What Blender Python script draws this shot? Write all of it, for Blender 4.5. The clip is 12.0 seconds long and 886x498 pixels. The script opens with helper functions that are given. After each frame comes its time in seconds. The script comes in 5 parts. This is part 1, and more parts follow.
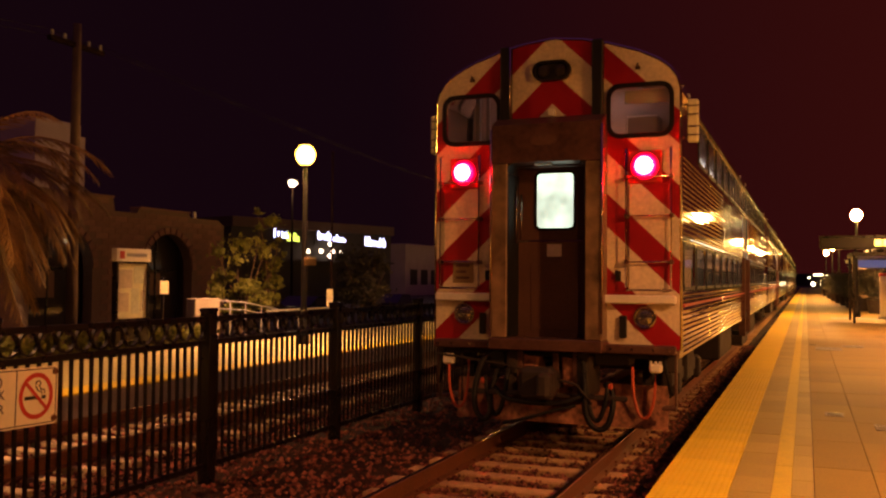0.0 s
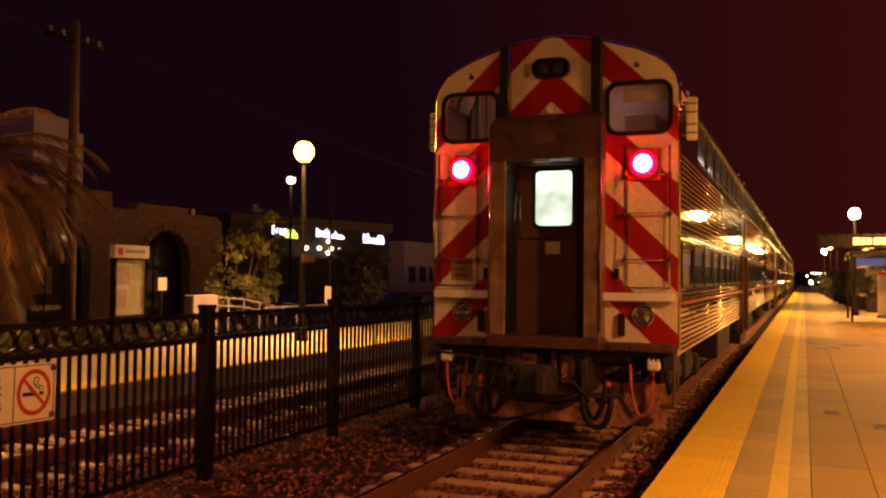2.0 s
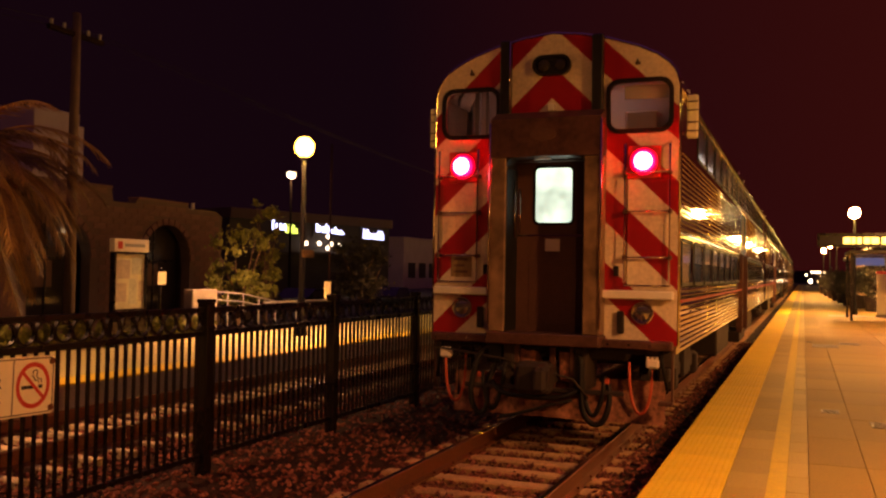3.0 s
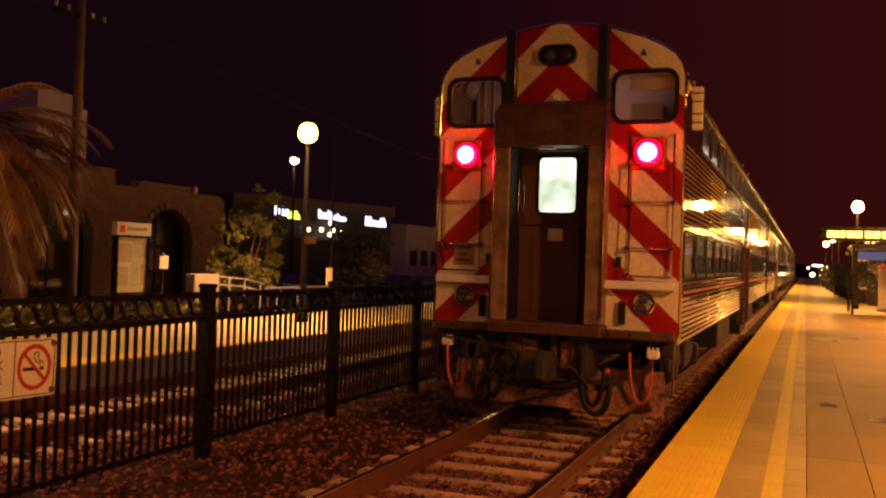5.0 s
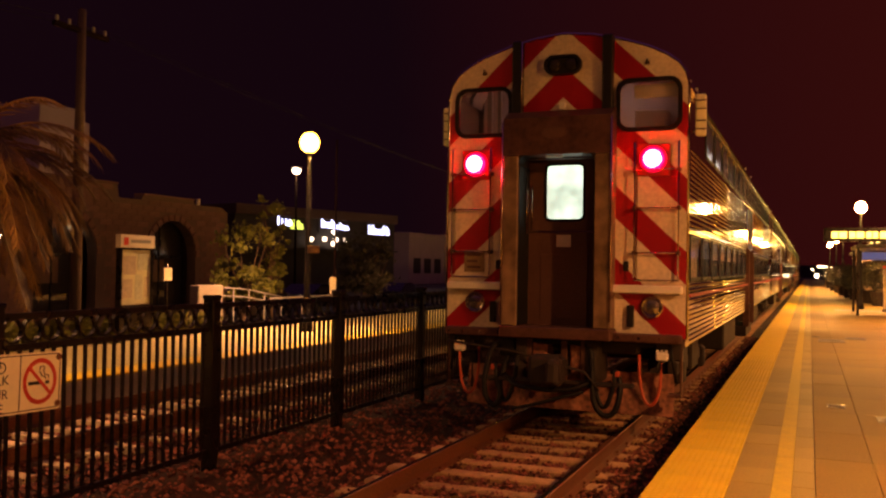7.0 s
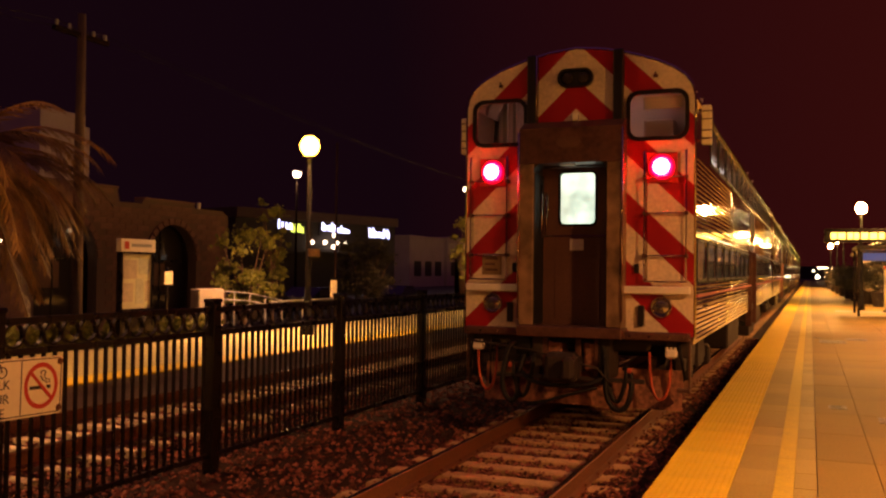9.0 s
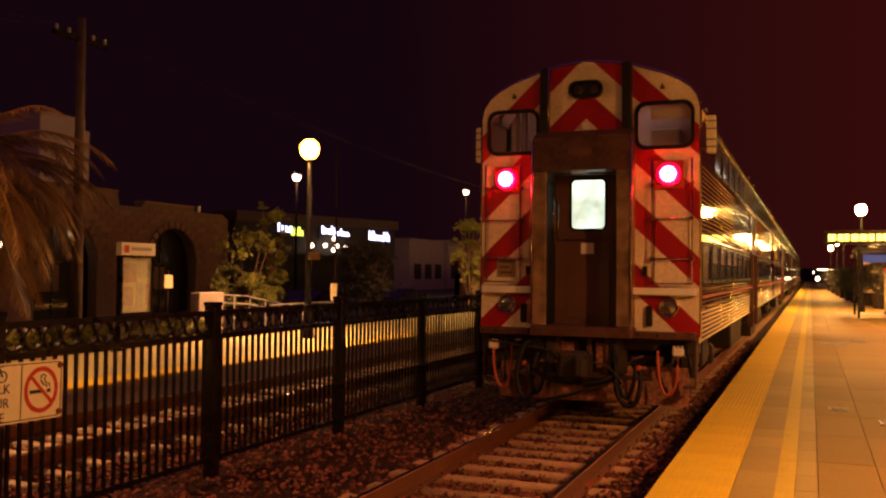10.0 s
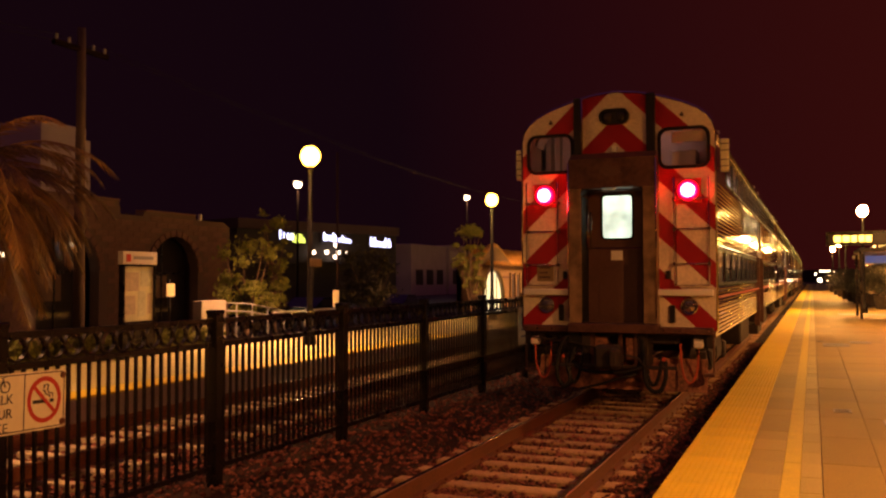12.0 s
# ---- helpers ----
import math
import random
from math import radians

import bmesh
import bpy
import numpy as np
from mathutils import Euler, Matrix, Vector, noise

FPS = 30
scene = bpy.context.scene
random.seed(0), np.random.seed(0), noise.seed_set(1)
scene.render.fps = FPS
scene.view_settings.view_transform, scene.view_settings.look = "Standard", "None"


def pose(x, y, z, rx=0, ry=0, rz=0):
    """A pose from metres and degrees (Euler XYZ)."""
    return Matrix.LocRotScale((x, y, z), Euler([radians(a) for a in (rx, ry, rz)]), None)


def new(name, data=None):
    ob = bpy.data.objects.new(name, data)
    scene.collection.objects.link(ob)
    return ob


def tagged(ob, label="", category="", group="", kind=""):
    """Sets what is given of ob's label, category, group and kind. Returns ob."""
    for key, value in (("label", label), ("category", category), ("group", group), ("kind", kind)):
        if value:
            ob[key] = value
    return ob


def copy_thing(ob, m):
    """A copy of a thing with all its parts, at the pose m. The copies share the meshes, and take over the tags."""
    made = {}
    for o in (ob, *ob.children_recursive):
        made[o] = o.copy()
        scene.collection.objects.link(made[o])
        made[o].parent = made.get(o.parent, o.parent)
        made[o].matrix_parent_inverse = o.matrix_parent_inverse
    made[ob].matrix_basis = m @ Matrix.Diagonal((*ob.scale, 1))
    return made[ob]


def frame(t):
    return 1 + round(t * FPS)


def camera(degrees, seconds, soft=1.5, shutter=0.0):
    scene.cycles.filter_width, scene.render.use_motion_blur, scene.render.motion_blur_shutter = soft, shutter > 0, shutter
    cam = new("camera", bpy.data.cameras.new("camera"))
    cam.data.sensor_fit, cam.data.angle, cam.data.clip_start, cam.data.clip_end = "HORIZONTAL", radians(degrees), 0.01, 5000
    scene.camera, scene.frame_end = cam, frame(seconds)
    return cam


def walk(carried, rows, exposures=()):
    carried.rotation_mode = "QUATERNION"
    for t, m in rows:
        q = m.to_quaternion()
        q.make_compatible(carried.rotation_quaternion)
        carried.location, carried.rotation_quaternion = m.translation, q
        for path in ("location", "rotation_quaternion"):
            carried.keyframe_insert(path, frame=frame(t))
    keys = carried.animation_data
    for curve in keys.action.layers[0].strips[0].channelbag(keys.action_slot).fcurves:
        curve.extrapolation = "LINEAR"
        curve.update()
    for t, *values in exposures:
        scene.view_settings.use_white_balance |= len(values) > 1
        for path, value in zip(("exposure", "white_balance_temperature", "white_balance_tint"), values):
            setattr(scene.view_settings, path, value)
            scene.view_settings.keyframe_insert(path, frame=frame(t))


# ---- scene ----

# ================= camera =================
EYE = (2.818, 0.0, 1.920)
cam = camera(52.33, 12.0, soft=2.3)
# seconds, yaw, pitch, roll of a hand-held camera that stays on its spot
TURNS = [
    (0, 21.91, 1.84, 0.43),
    (0.5, 21.88, 1.61, 0.66),
    (1, 21.79, 1.60, 0.60),
    (1.5, 21.75, 1.91, 0.48),
    (2, 21.81, 1.67, 0.58),
    (2.5, 21.91, 1.62, 0.72),
    (3, 21.79, 1.43, 1.01),
    (5, 21.90, 0.67, 1.84),
    (5.5, 22.01, 1.27, 1.55),
    (6, 22.09, 0.59, 1.50),
    (6.5, 22.33, 0.45, 0.96),
    (7, 22.12, 1.13, 0.89),
    (9, 22.16, 1.30, 0.64),
    (9.5, 21.95, 1.58, 0.56),
    (10, 22.16, 1.48, 0.49),
    (10.5, 22.21, 1.65, 0.40),
    (11, 22.27, 1.63, 0.20),
    (11.5, 22.42, 1.70, 0.03),
    (12, 22.26, 1.83, -0.13),
]
walk(cam, [(t, pose(*EYE, 0, 0, yaw) @ pose(0, 0, 0, 90 + pitch, 0, 0) @ pose(0, 0, 0, 0, 0, roll)) for t, yaw, pitch, roll in TURNS])

# place of the rear end of the train along the track, by seconds
TRAIN = [(0, 10.500), (0.5, 10.500), (1, 10.500), (1.5, 10.500), (2, 10.500), (2.5, 10.500), (3, 10.500), (5, 10.530), (5.5, 10.560), (6, 10.600), (6.5, 10.665), (7, 10.780), (9, 11.434), (9.5, 11.696), (10, 12.044), (10.5, 12.430), (11, 12.882), (11.5, 13.397), (12, 13.952)]

# ================= world and light =================
world = bpy.data.worlds.new("night")
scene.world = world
world.use_nodes = True
bg = world.node_tree.nodes["Background"]
# night sky: purple-black; lens glow of the red lamps painted in, redder towards +x
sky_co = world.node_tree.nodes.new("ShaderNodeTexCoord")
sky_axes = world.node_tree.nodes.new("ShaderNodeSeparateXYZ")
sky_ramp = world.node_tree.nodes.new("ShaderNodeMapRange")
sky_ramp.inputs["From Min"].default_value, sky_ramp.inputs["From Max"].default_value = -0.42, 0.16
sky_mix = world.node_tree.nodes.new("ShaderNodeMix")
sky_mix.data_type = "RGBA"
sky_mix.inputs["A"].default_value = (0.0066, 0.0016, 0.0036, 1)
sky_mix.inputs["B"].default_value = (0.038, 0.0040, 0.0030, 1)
# purple fill added overhead, out of view, to lift the darkest parts
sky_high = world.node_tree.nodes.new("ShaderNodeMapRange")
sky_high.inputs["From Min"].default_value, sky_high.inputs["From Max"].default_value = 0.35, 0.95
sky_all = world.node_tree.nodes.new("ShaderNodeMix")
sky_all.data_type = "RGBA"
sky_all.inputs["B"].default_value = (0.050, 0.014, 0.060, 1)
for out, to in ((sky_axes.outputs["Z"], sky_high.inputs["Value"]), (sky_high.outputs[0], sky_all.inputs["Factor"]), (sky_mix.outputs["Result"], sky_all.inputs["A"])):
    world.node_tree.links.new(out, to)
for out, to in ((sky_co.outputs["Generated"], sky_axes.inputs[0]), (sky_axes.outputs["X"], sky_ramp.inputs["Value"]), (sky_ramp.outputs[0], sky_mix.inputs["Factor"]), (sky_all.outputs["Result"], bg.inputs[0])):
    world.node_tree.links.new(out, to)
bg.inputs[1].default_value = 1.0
scene.view_settings.exposure = 0.0

SODIUM = (1.0, 0.375, 0.115)
AMBER = (1.0, 0.42, 0.17)
LAMP_WATTS = 1120
NEAR_LAMPS = [(8.0, -8.0), (7.2, 5.8), (8.4, 21.5), (6.6, 33.4), (5.09, 47.5), (5.3, 79.0), (5.2, 94.0), (5.0, 112.0)]
FAR_LAMPS = [(-9.2, 5.8), (-9.2, 20.28), (-9.2, 34.6), (-9.2, 49.0), (-9.2, 63.4)]


def point_lamp(name, x, y, z, watts, radius, colour=SODIUM):
    data = bpy.data.lights.new(name, "POINT")
    data.energy, data.color, data.shadow_soft_size = watts, colour, radius
    ob = new(name, data)
    ob.location = (x, y, z)
    return ob


def down_lamp(name, x, y, z, watts, size, colour=SODIUM):
    data = bpy.data.lights.new(name, "AREA")
    data.shape, data.size = "DISK", size
    data.energy, data.color = watts, colour
    ob = new(name, data)
    ob.location = (x, y, z)
    return ob


for lx, ly in NEAR_LAMPS:
    down_lamp("sodium_light", lx, ly, 5.06, LAMP_WATTS, 0.36)
for lx, ly in FAR_LAMPS:
    down_lamp("sodium_light", lx, ly, 5.06, LAMP_WATTS * 0.74, 0.36, AMBER).data.spread = radians(136)
    point_lamp("sodium_light", lx, ly, 5.08, LAMP_WATTS * 0.23, 0.15, AMBER)


# ================= materials =================
def material(name, base, rough=0.6, metal=0.0, vary=0.25, grain=40.0, stain=2.5, bump=0.15, depth=0.004, tint=None, per_object=0.0, spec=0.5, island=0.0):
    """A node material with variation at two scales, fine relief and uneven gloss."""
    m = bpy.data.materials.new(name)
    m.use_nodes = True
    t = m.node_tree
    n, l = t.nodes, t.links
    b = n["Principled BSDF"]
    co = n.new("ShaderNodeTexCoord")
    fine = n.new("ShaderNodeTexNoise")
    fine.inputs["Scale"].default_value, fine.inputs["Detail"].default_value = grain, 4
    wide = n.new("ShaderNodeTexNoise")
    wide.inputs["Scale"].default_value, wide.inputs["Detail"].default_value = stain, 5
    for node in (fine, wide):
        l.new(co.outputs["Object"], node.inputs["Vector"])
    both = n.new("ShaderNodeMath")
    both.operation = "ADD"
    l.new(fine.outputs["Fac"], both.inputs[0])
    l.new(wide.outputs["Fac"], both.inputs[1])
    last = both
    if per_object:
        info = n.new("ShaderNodeObjectInfo")
        mul = n.new("ShaderNodeMath")
        mul.operation = "MULTIPLY_ADD"
        mul.inputs[1].default_value, mul.inputs[2].default_value = per_object, -per_object / 2
        l.new(info.outputs["Random"], mul.inputs[0])
        last = n.new("ShaderNodeMath")
        last.operation = "ADD"
        l.new(both.outputs[0], last.inputs[0])
        l.new(mul.outputs[0], last.inputs[1])
    if island:
        geo = n.new("ShaderNodeNewGeometry")
        mul = n.new("ShaderNodeMath")
        mul.operation = "MULTIPLY_ADD"
        mul.inputs[1].default_value, mul.inputs[2].default_value = island, -island / 2
        l.new(geo.outputs["Random Per Island"], mul.inputs[0])
        prior, last = last, n.new("ShaderNodeMath")
        last.operation = "ADD"
        l.new(prior.outputs[0], last.inputs[0])
        l.new(mul.outputs[0], last.inputs[1])
    ramp = n.new("ShaderNodeMapRange")
    ramp.inputs["From Min"].default_value, ramp.inputs["From Max"].default_value = 0.6, 1.4
    l.new(last.outputs[0], ramp.inputs["Value"])
    mix = n.new("ShaderNodeMix")
    mix.data_type = "RGBA"
    dark = tint or tuple(c * (1 - vary) for c in base)
    light = tuple(min(1.0, c * (1 + vary * 0.6)) for c in base)
    mix.inputs["A"].default_value = (*dark, 1)
    mix.inputs["B"].default_value = (*light, 1)
    l.new(ramp.outputs[0], mix.inputs["Factor"])
    l.new(mix.outputs["Result"], b.inputs["Base Color"])
    rr = n.new("ShaderNodeMapRange")
    rr.inputs["To Min"].default_value, rr.inputs["To Max"].default_value = max(0.03, rough - 0.25 * rough), min(1.0, rough + 0.25 * rough)
    l.new(wide.outputs["Fac"], rr.inputs["Value"])
    l.new(rr.outputs[0], b.inputs["Roughness"])
    b.inputs["Metallic"].default_value = metal
    b.inputs["Specular IOR Level"].default_value = spec
    if bump:
        bp = n.new("ShaderNodeBump")
        bp.inputs["Strength"].default_value, bp.inputs["Distance"].default_value = bump, depth
        l.new(fine.outputs["Fac"], bp.inputs["Height"])
        l.new(bp.outputs[0], b.inputs["Normal"])
    return m


def glow(name, colour, strength):
    m = bpy.data.materials.new(name)
    m.use_nodes = True
    b = m.node_tree.nodes["Principled BSDF"]
    b.inputs["Base Color"].default_value = (*[min(1, c * 0.5) for c in colour], 1)
    b.inputs["Emission Color"].default_value = (*colour, 1)
    b.inputs["Emission Strength"].default_value = strength
    return m


def glass(name, colour=(1, 1, 1), rough=0.02):
    m = bpy.data.materials.new(name)
    m.use_nodes = True
    b = m.node_tree.nodes["Principled BSDF"]
    b.inputs["Base Color"].default_value = (*colour, 1)
    b.inputs["Roughness"].default_value = rough
    b.inputs["Transmission Weight"].default_value = 1.0
    b.inputs["IOR"].default_value = 1.1
    return m


def striped_paint():
    """Worn white paint with red chevron bands, in the car's own space."""
    m = material("chevron_paint", (0.70, 0.59, 0.44), 0.42, 0, 0.34, 22, 1.3, 0.06)
    t = m.node_tree
    n, l = t.nodes, t.links
    b = n["Principled BSDF"]
    white = b.inputs["Base Color"].links[0].from_socket
    co = n.new("ShaderNodeTexCoord")
    sep = n.new("ShaderNodeSeparateXYZ")
    l.new(co.outputs["Object"], sep.inputs[0])

    def calc(op, a, c=None):
        q = n.new("ShaderNodeMath")
        q.operation = op
        for slot, v in ((0, a), (1, c)):
            if v is None:
                continue
            if isinstance(v, (int, float)):
                q.inputs[slot].default_value = v
            else:
                l.new(v, q.inputs[slot])
        return q.outputs[0]

    u = calc("ADD", calc("MULTIPLY", calc("ABSOLUTE", sep.outputs["X"]), 0.95), sep.outputs["Z"])
    saw = calc("FRACT", calc("DIVIDE", calc("ADD", u, 10 * 0.86 - 5.08 + 0.43), 0.86))
    band = calc("LESS_THAN", calc("ABSOLUTE", calc("SUBTRACT", saw, 0.5)), 0.225)
    mix = n.new("ShaderNodeMix")
    mix.data_type = "RGBA"
    l.new(band, mix.inputs["Factor"])
    l.new(white, mix.inputs["A"])
    mix.inputs["B"].default_value = (0.30, 0.003, 0.010, 1)
    l.new(mix.outputs["Result"], b.inputs["Base Color"])
    return m


def lit_glass():
    """Door glass before a lit vestibule: pale, with soft darker shapes behind."""
    m = glow("lit_vestibule_glass", (0.86, 1.0, 0.78), 1.1)
    n, l = m.node_tree.nodes, m.node_tree.links
    co, tex, span = n.new("ShaderNodeTexCoord"), n.new("ShaderNodeTexNoise"), n.new("ShaderNodeMapRange")
    tex.inputs["Scale"].default_value = 3.6
    span.inputs["From Min"].default_value, span.inputs["From Max"].default_value = 0.35, 0.62
    span.inputs["To Min"].default_value, span.inputs["To Max"].default_value = 0.72, 1.35
    l.new(co.outputs["Object"], tex.inputs["Vector"])
    l.new(tex.outputs["Fac"], span.inputs["Value"])
    l.new(span.outputs[0], n["Principled BSDF"].inputs["Emission Strength"])
    return m


M = dict(
    chevron=striped_paint(),
    steel=material("stainless_steel", (0.70, 0.62, 0.52), 0.07, 1.0, 0.22, 18, 1.1, 0.012),
    flute=material("fluted_stainless_steel", (0.80, 0.71, 0.57), 0.042, 1.0, 0.2, 5, 1.1, 0.03, 0.002),
    post_steel=material("peeling_steel_post", (0.25, 0.155, 0.09), 0.45, 0.2, 0.8, 6, 2.2, 0.1),
    darkglass=material("dark_lens", (0.03, 0.025, 0.025), 0.05, 0.0, 0.2, 20, 5, 0.0),
    worn_steel=material("worn_steel_plate", (0.11, 0.05, 0.038), 0.42, 0.3, 0.6, 14, 3.0, 0.12),
    brown=material("brown_door_paint", (0.10, 0.045, 0.032), 0.5, 0, 0.3, 30, 2.0, 0.05),
    black=material("black_paint", (0.012, 0.011, 0.011), 0.38, 0, 0.3, 60, 3, 0.08),
    rubber=material("black_rubber", (0.007, 0.006, 0.006), 0.6, 0, 0.3, 50, 3, 0.1, spec=0.25),
    under=material("grimy_underframe", (0.03, 0.02, 0.016), 0.75, 0.2, 0.5, 25, 4, 0.3),
    pilot=material("rusty_pilot_plate", (0.30, 0.125, 0.08), 0.7, 0.2, 0.8, 20, 5, 0.4),
    hose=material("orange_hose", (0.42, 0.065, 0.025), 0.55, 0, 0.3, 40, 5, 0.1),
    plug=material("white_plug", (0.72, 0.68, 0.6), 0.5, 0, 0.2, 40, 5, 0.1),
    liner=material("interior_panel", (0.62, 0.55, 0.51), 0.6, 0, 0.12, 20, 2, 0.05),
    seat=material("seat_vinyl", (0.07, 0.12, 0.16), 0.5, 0, 0.2, 30, 3, 0.1),
    winglass=glass("window_glass", (0.92, 0.82, 0.80), 0.03),
    lensglass=material("lamp_glass", (0.42, 0.40, 0.37), 0.06, 0.9, 0.2, 30, 8, 0.05),
    redstripe=material("red_stripe", (0.42, 0.03, 0.02), 0.45, 0, 0.2, 30, 3, 0.05),
    red_glow=glow("red_marker_glow", (1.0, 0.0001, 0.0017), 270),
    blown_core=glow("red_marker_bulb", (1.0, 0.62, 0.70), 5.0),
    red_halo=glow("red_lens_rim", (1.0, 0.0, 0.06), 0.9),
    door_glow=lit_glass(),
    car_light=glow("car_ceiling_light", (0.95, 0.95, 0.88), 2.4),
    cab_lamp=glow("cab_ceiling_light", (1.0, 0.58, 0.50), 1.7),
    iron=material("black_iron", (0.006, 0.0035, 0.004), 0.28, 0.0, 0.35, 70, 4, 0.12, spec=0.42),
    rail=material("rusty_rail", (0.19, 0.075, 0.035), 0.55, 0.55, 0.45, 35, 4, 0.25),
    railtop=material("polished_rail_head", (0.70, 0.64, 0.56), 0.18, 1.0, 0.2, 35, 4, 0.05),
    tie=material("weathered_tie", (0.37, 0.225, 0.11), 0.85, 0, 0.55, 22, 5, 0.5, 0.01, None, 0.35),
    pale_tie=material("pale_concrete_tie", (0.34, 0.27, 0.15), 0.85, 0, 0.45, 22, 4, 0.3, 0.01, None, 0.4),
    stone=material("ballast_stone", (0.165, 0.060, 0.044), 0.9, 0, 0.7, 30, 3, 0.4, spec=0.12, island=0.9),
    soil=material("ballast_bed", (0.035, 0.016, 0.012), 0.95, 0, 0.55, 28, 2, 1.0, 0.03, spec=0.1),
    ground=material("dark_asphalt", (0.05, 0.046, 0.042), 0.9, 0, 0.4, 40, 0.6, 0.3),
    slab=material("platform_slab", (0.30, 0.215, 0.044), 0.72, 0, 0.42, 45, 0.8, 0.12, 0.004, None, 0.32),
    pale_slab=material("pale_platform_slab", (0.56, 0.52, 0.21), 0.7, 0, 0.22, 40, 1.3, 0.1, 0.004, None, 0.2),
    dark_wood=material("tarred_pole", (0.012, 0.006, 0.006), 0.9, 0, 0.3, 30, 4, 0.4, spec=0.05),
    faint=material("faint_map_print", (0.50, 0.44, 0.34), 0.4, 0, 0.3, 14, 4, 0.0),
    faint2=material("faint_map_print_b", (0.52, 0.56, 0.42), 0.4, 0, 0.3, 14, 4, 0.0),
    buff=material("buff_paver", (0.42, 0.335, 0.082), 0.58, 0, 0.34, 45, 1.2, 0.12, 0.004, None, 0.35),
    tactile=material("yellow_tactile", (0.74, 0.57, 0.022), 0.55, 0, 0.25, 40, 2.0, 0.1, 0.004, None, 0.2),
    yellow=material("yellow_line_paint", (0.62, 0.50, 0.03), 0.55, 0, 0.3, 35, 4, 0.05),
    kerb=material("platform_concrete", (0.33, 0.29, 0.24), 0.8, 0, 0.35, 30, 1.5, 0.2),
    plate=material("galvanised_cover", (0.22, 0.18, 0.13), 0.42, 0.8, 0.7, 26, 9, 1.0, 0.02),
    sign=material("sign_face", (0.86, 0.80, 0.55), 0.4, 0, 0.08, 20, 2, 0.02),
    signblack=material("sign_black", (0.02, 0.018, 0.016), 0.5, 0, 0.2, 20, 2, 0.02),
    signred=material("sign_red", (0.55, 0.05, 0.03), 0.45, 0, 0.12, 20, 2, 0.02),
    globe=glow("sodium_globe", (1.0, 0.46, 0.032), 42),
    globe_bright=glow("bright_sodium_globe", (1.0, 0.52, 0.11), 420),
    globe_white=glow("pale_lamp", (1.0, 0.75, 0.45), 12),
    brick=material("tan_brick", (0.155, 0.082, 0.068), 0.85, 0, 0.35, 16, 1.0, 0.4, 0.01, None, 0.4),
    mortar=material("mortar_joint", (0.11, 0.07, 0.06), 0.9, 0, 0.3, 30, 2, 0.3),
    darkwall=material("dark_wall", (0.045, 0.04, 0.045), 0.8, 0, 0.3, 12, 1, 0.1),
    paleblock=material("pale_stucco", (0.52, 0.44, 0.50), 0.85, 0, 0.2, 20, 0.6, 0.2),
    stucco=material("tan_stucco", (0.24, 0.16, 0.08), 0.85, 0, 0.2, 24, 1.2, 0.2),
    tile=material("clay_roof_tile", (0.46, 0.24, 0.04), 0.7, 0, 0.35, 24, 3, 0.2, 0.004, None, 0.4),
    trunk=material("bark", (0.13, 0.085, 0.055), 0.9, 0, 0.4, 30, 4, 0.6, 0.02),
    frond=material("palm_frond", (0.27, 0.15, 0.038), 0.5, 0, 0.6, 20, 3, 0.1, 0.004, None, 0.9),
    leaf=material("tree_leaf", (0.15, 0.165, 0.022), 0.6, 0, 0.5, 12, 3, 0.1),
    darkleaf=material("dark_leaf", (0.035, 0.035, 0.015), 0.6, 0, 0.5, 12, 3, 0.1),
    paper=material("map_poster", (0.66, 0.66, 0.44), 0.35, 0, 0.2, 3.2, 1.6, 0.0),
    grey=material("grey_enamel", (0.30, 0.30, 0.30), 0.45, 0, 0.2, 30, 2, 0.05),
    led=glow("amber_led", (1.0, 0.62, 0.10), 5.0),
    neonw=glow("white_neon", (0.62, 0.60, 1.0), 5.0),
    neony=glow("yellow_neon", (0.75, 0.85, 0.10), 3.0),
    shoplight=glow("shop_light", (1.0, 0.72, 0.5), 6.0),
    kiosk_glow=glow("kiosk_lit_glass", (1.0, 0.85, 0.45), 1.3),
    bluewin=glow("bluish_lit_glass", (0.30, 0.33, 0.75), 0.25),
    carpaint=material("dark_car_paint", (0.03, 0.03, 0.05), 0.2, 0.4, 0.1, 20, 2, 0.0),
    white=material("white_paint", (0.72, 0.68, 0.60), 0.5, 0, 0.15, 25, 2, 0.05),
)


# ================= mesh helpers =================
def empty(name, at=(0, 0, 0)):
    ob = new(name)
    ob.location = at
    return ob


def part(name, bm, mat, parent=None, label=""):
    me = bpy.data.meshes.new(name)
    bm.normal_update()
    bm.to_mesh(me)
    bm.free()
    for q in (mat if isinstance(mat, (list, tuple)) else [mat]):
        me.materials.append(q)
    ob = new(name, me)
    ob.parent = parent
    if label:
        tagged(ob, label)
    return ob


def box(bm, x0, x1, y0, y1, z0, z1, bevel=0.0):
    r = bmesh.ops.create_cube(bm, size=1.0)
    vs = r["verts"]
    for v in vs:
        v.co = Vector(((x0 + x1) / 2 + v.co.x * (x1 - x0), (y0 + y1) / 2 + v.co.y * (y1 - y0), (z0 + z1) / 2 + v.co.z * (z1 - z0)))
    if bevel:
        es = list({e for v in vs for e in v.link_edges})
        bmesh.ops.bevel(bm, geom=es, offset=bevel, segments=1, affect="EDGES", profile=0.5)


def boxed(x0, x1, y0, y1, z0, z1, bevel=0.0):
    bm = bmesh.new()
    box(bm, x0, x1, y0, y1, z0, z1, bevel)
    return bm


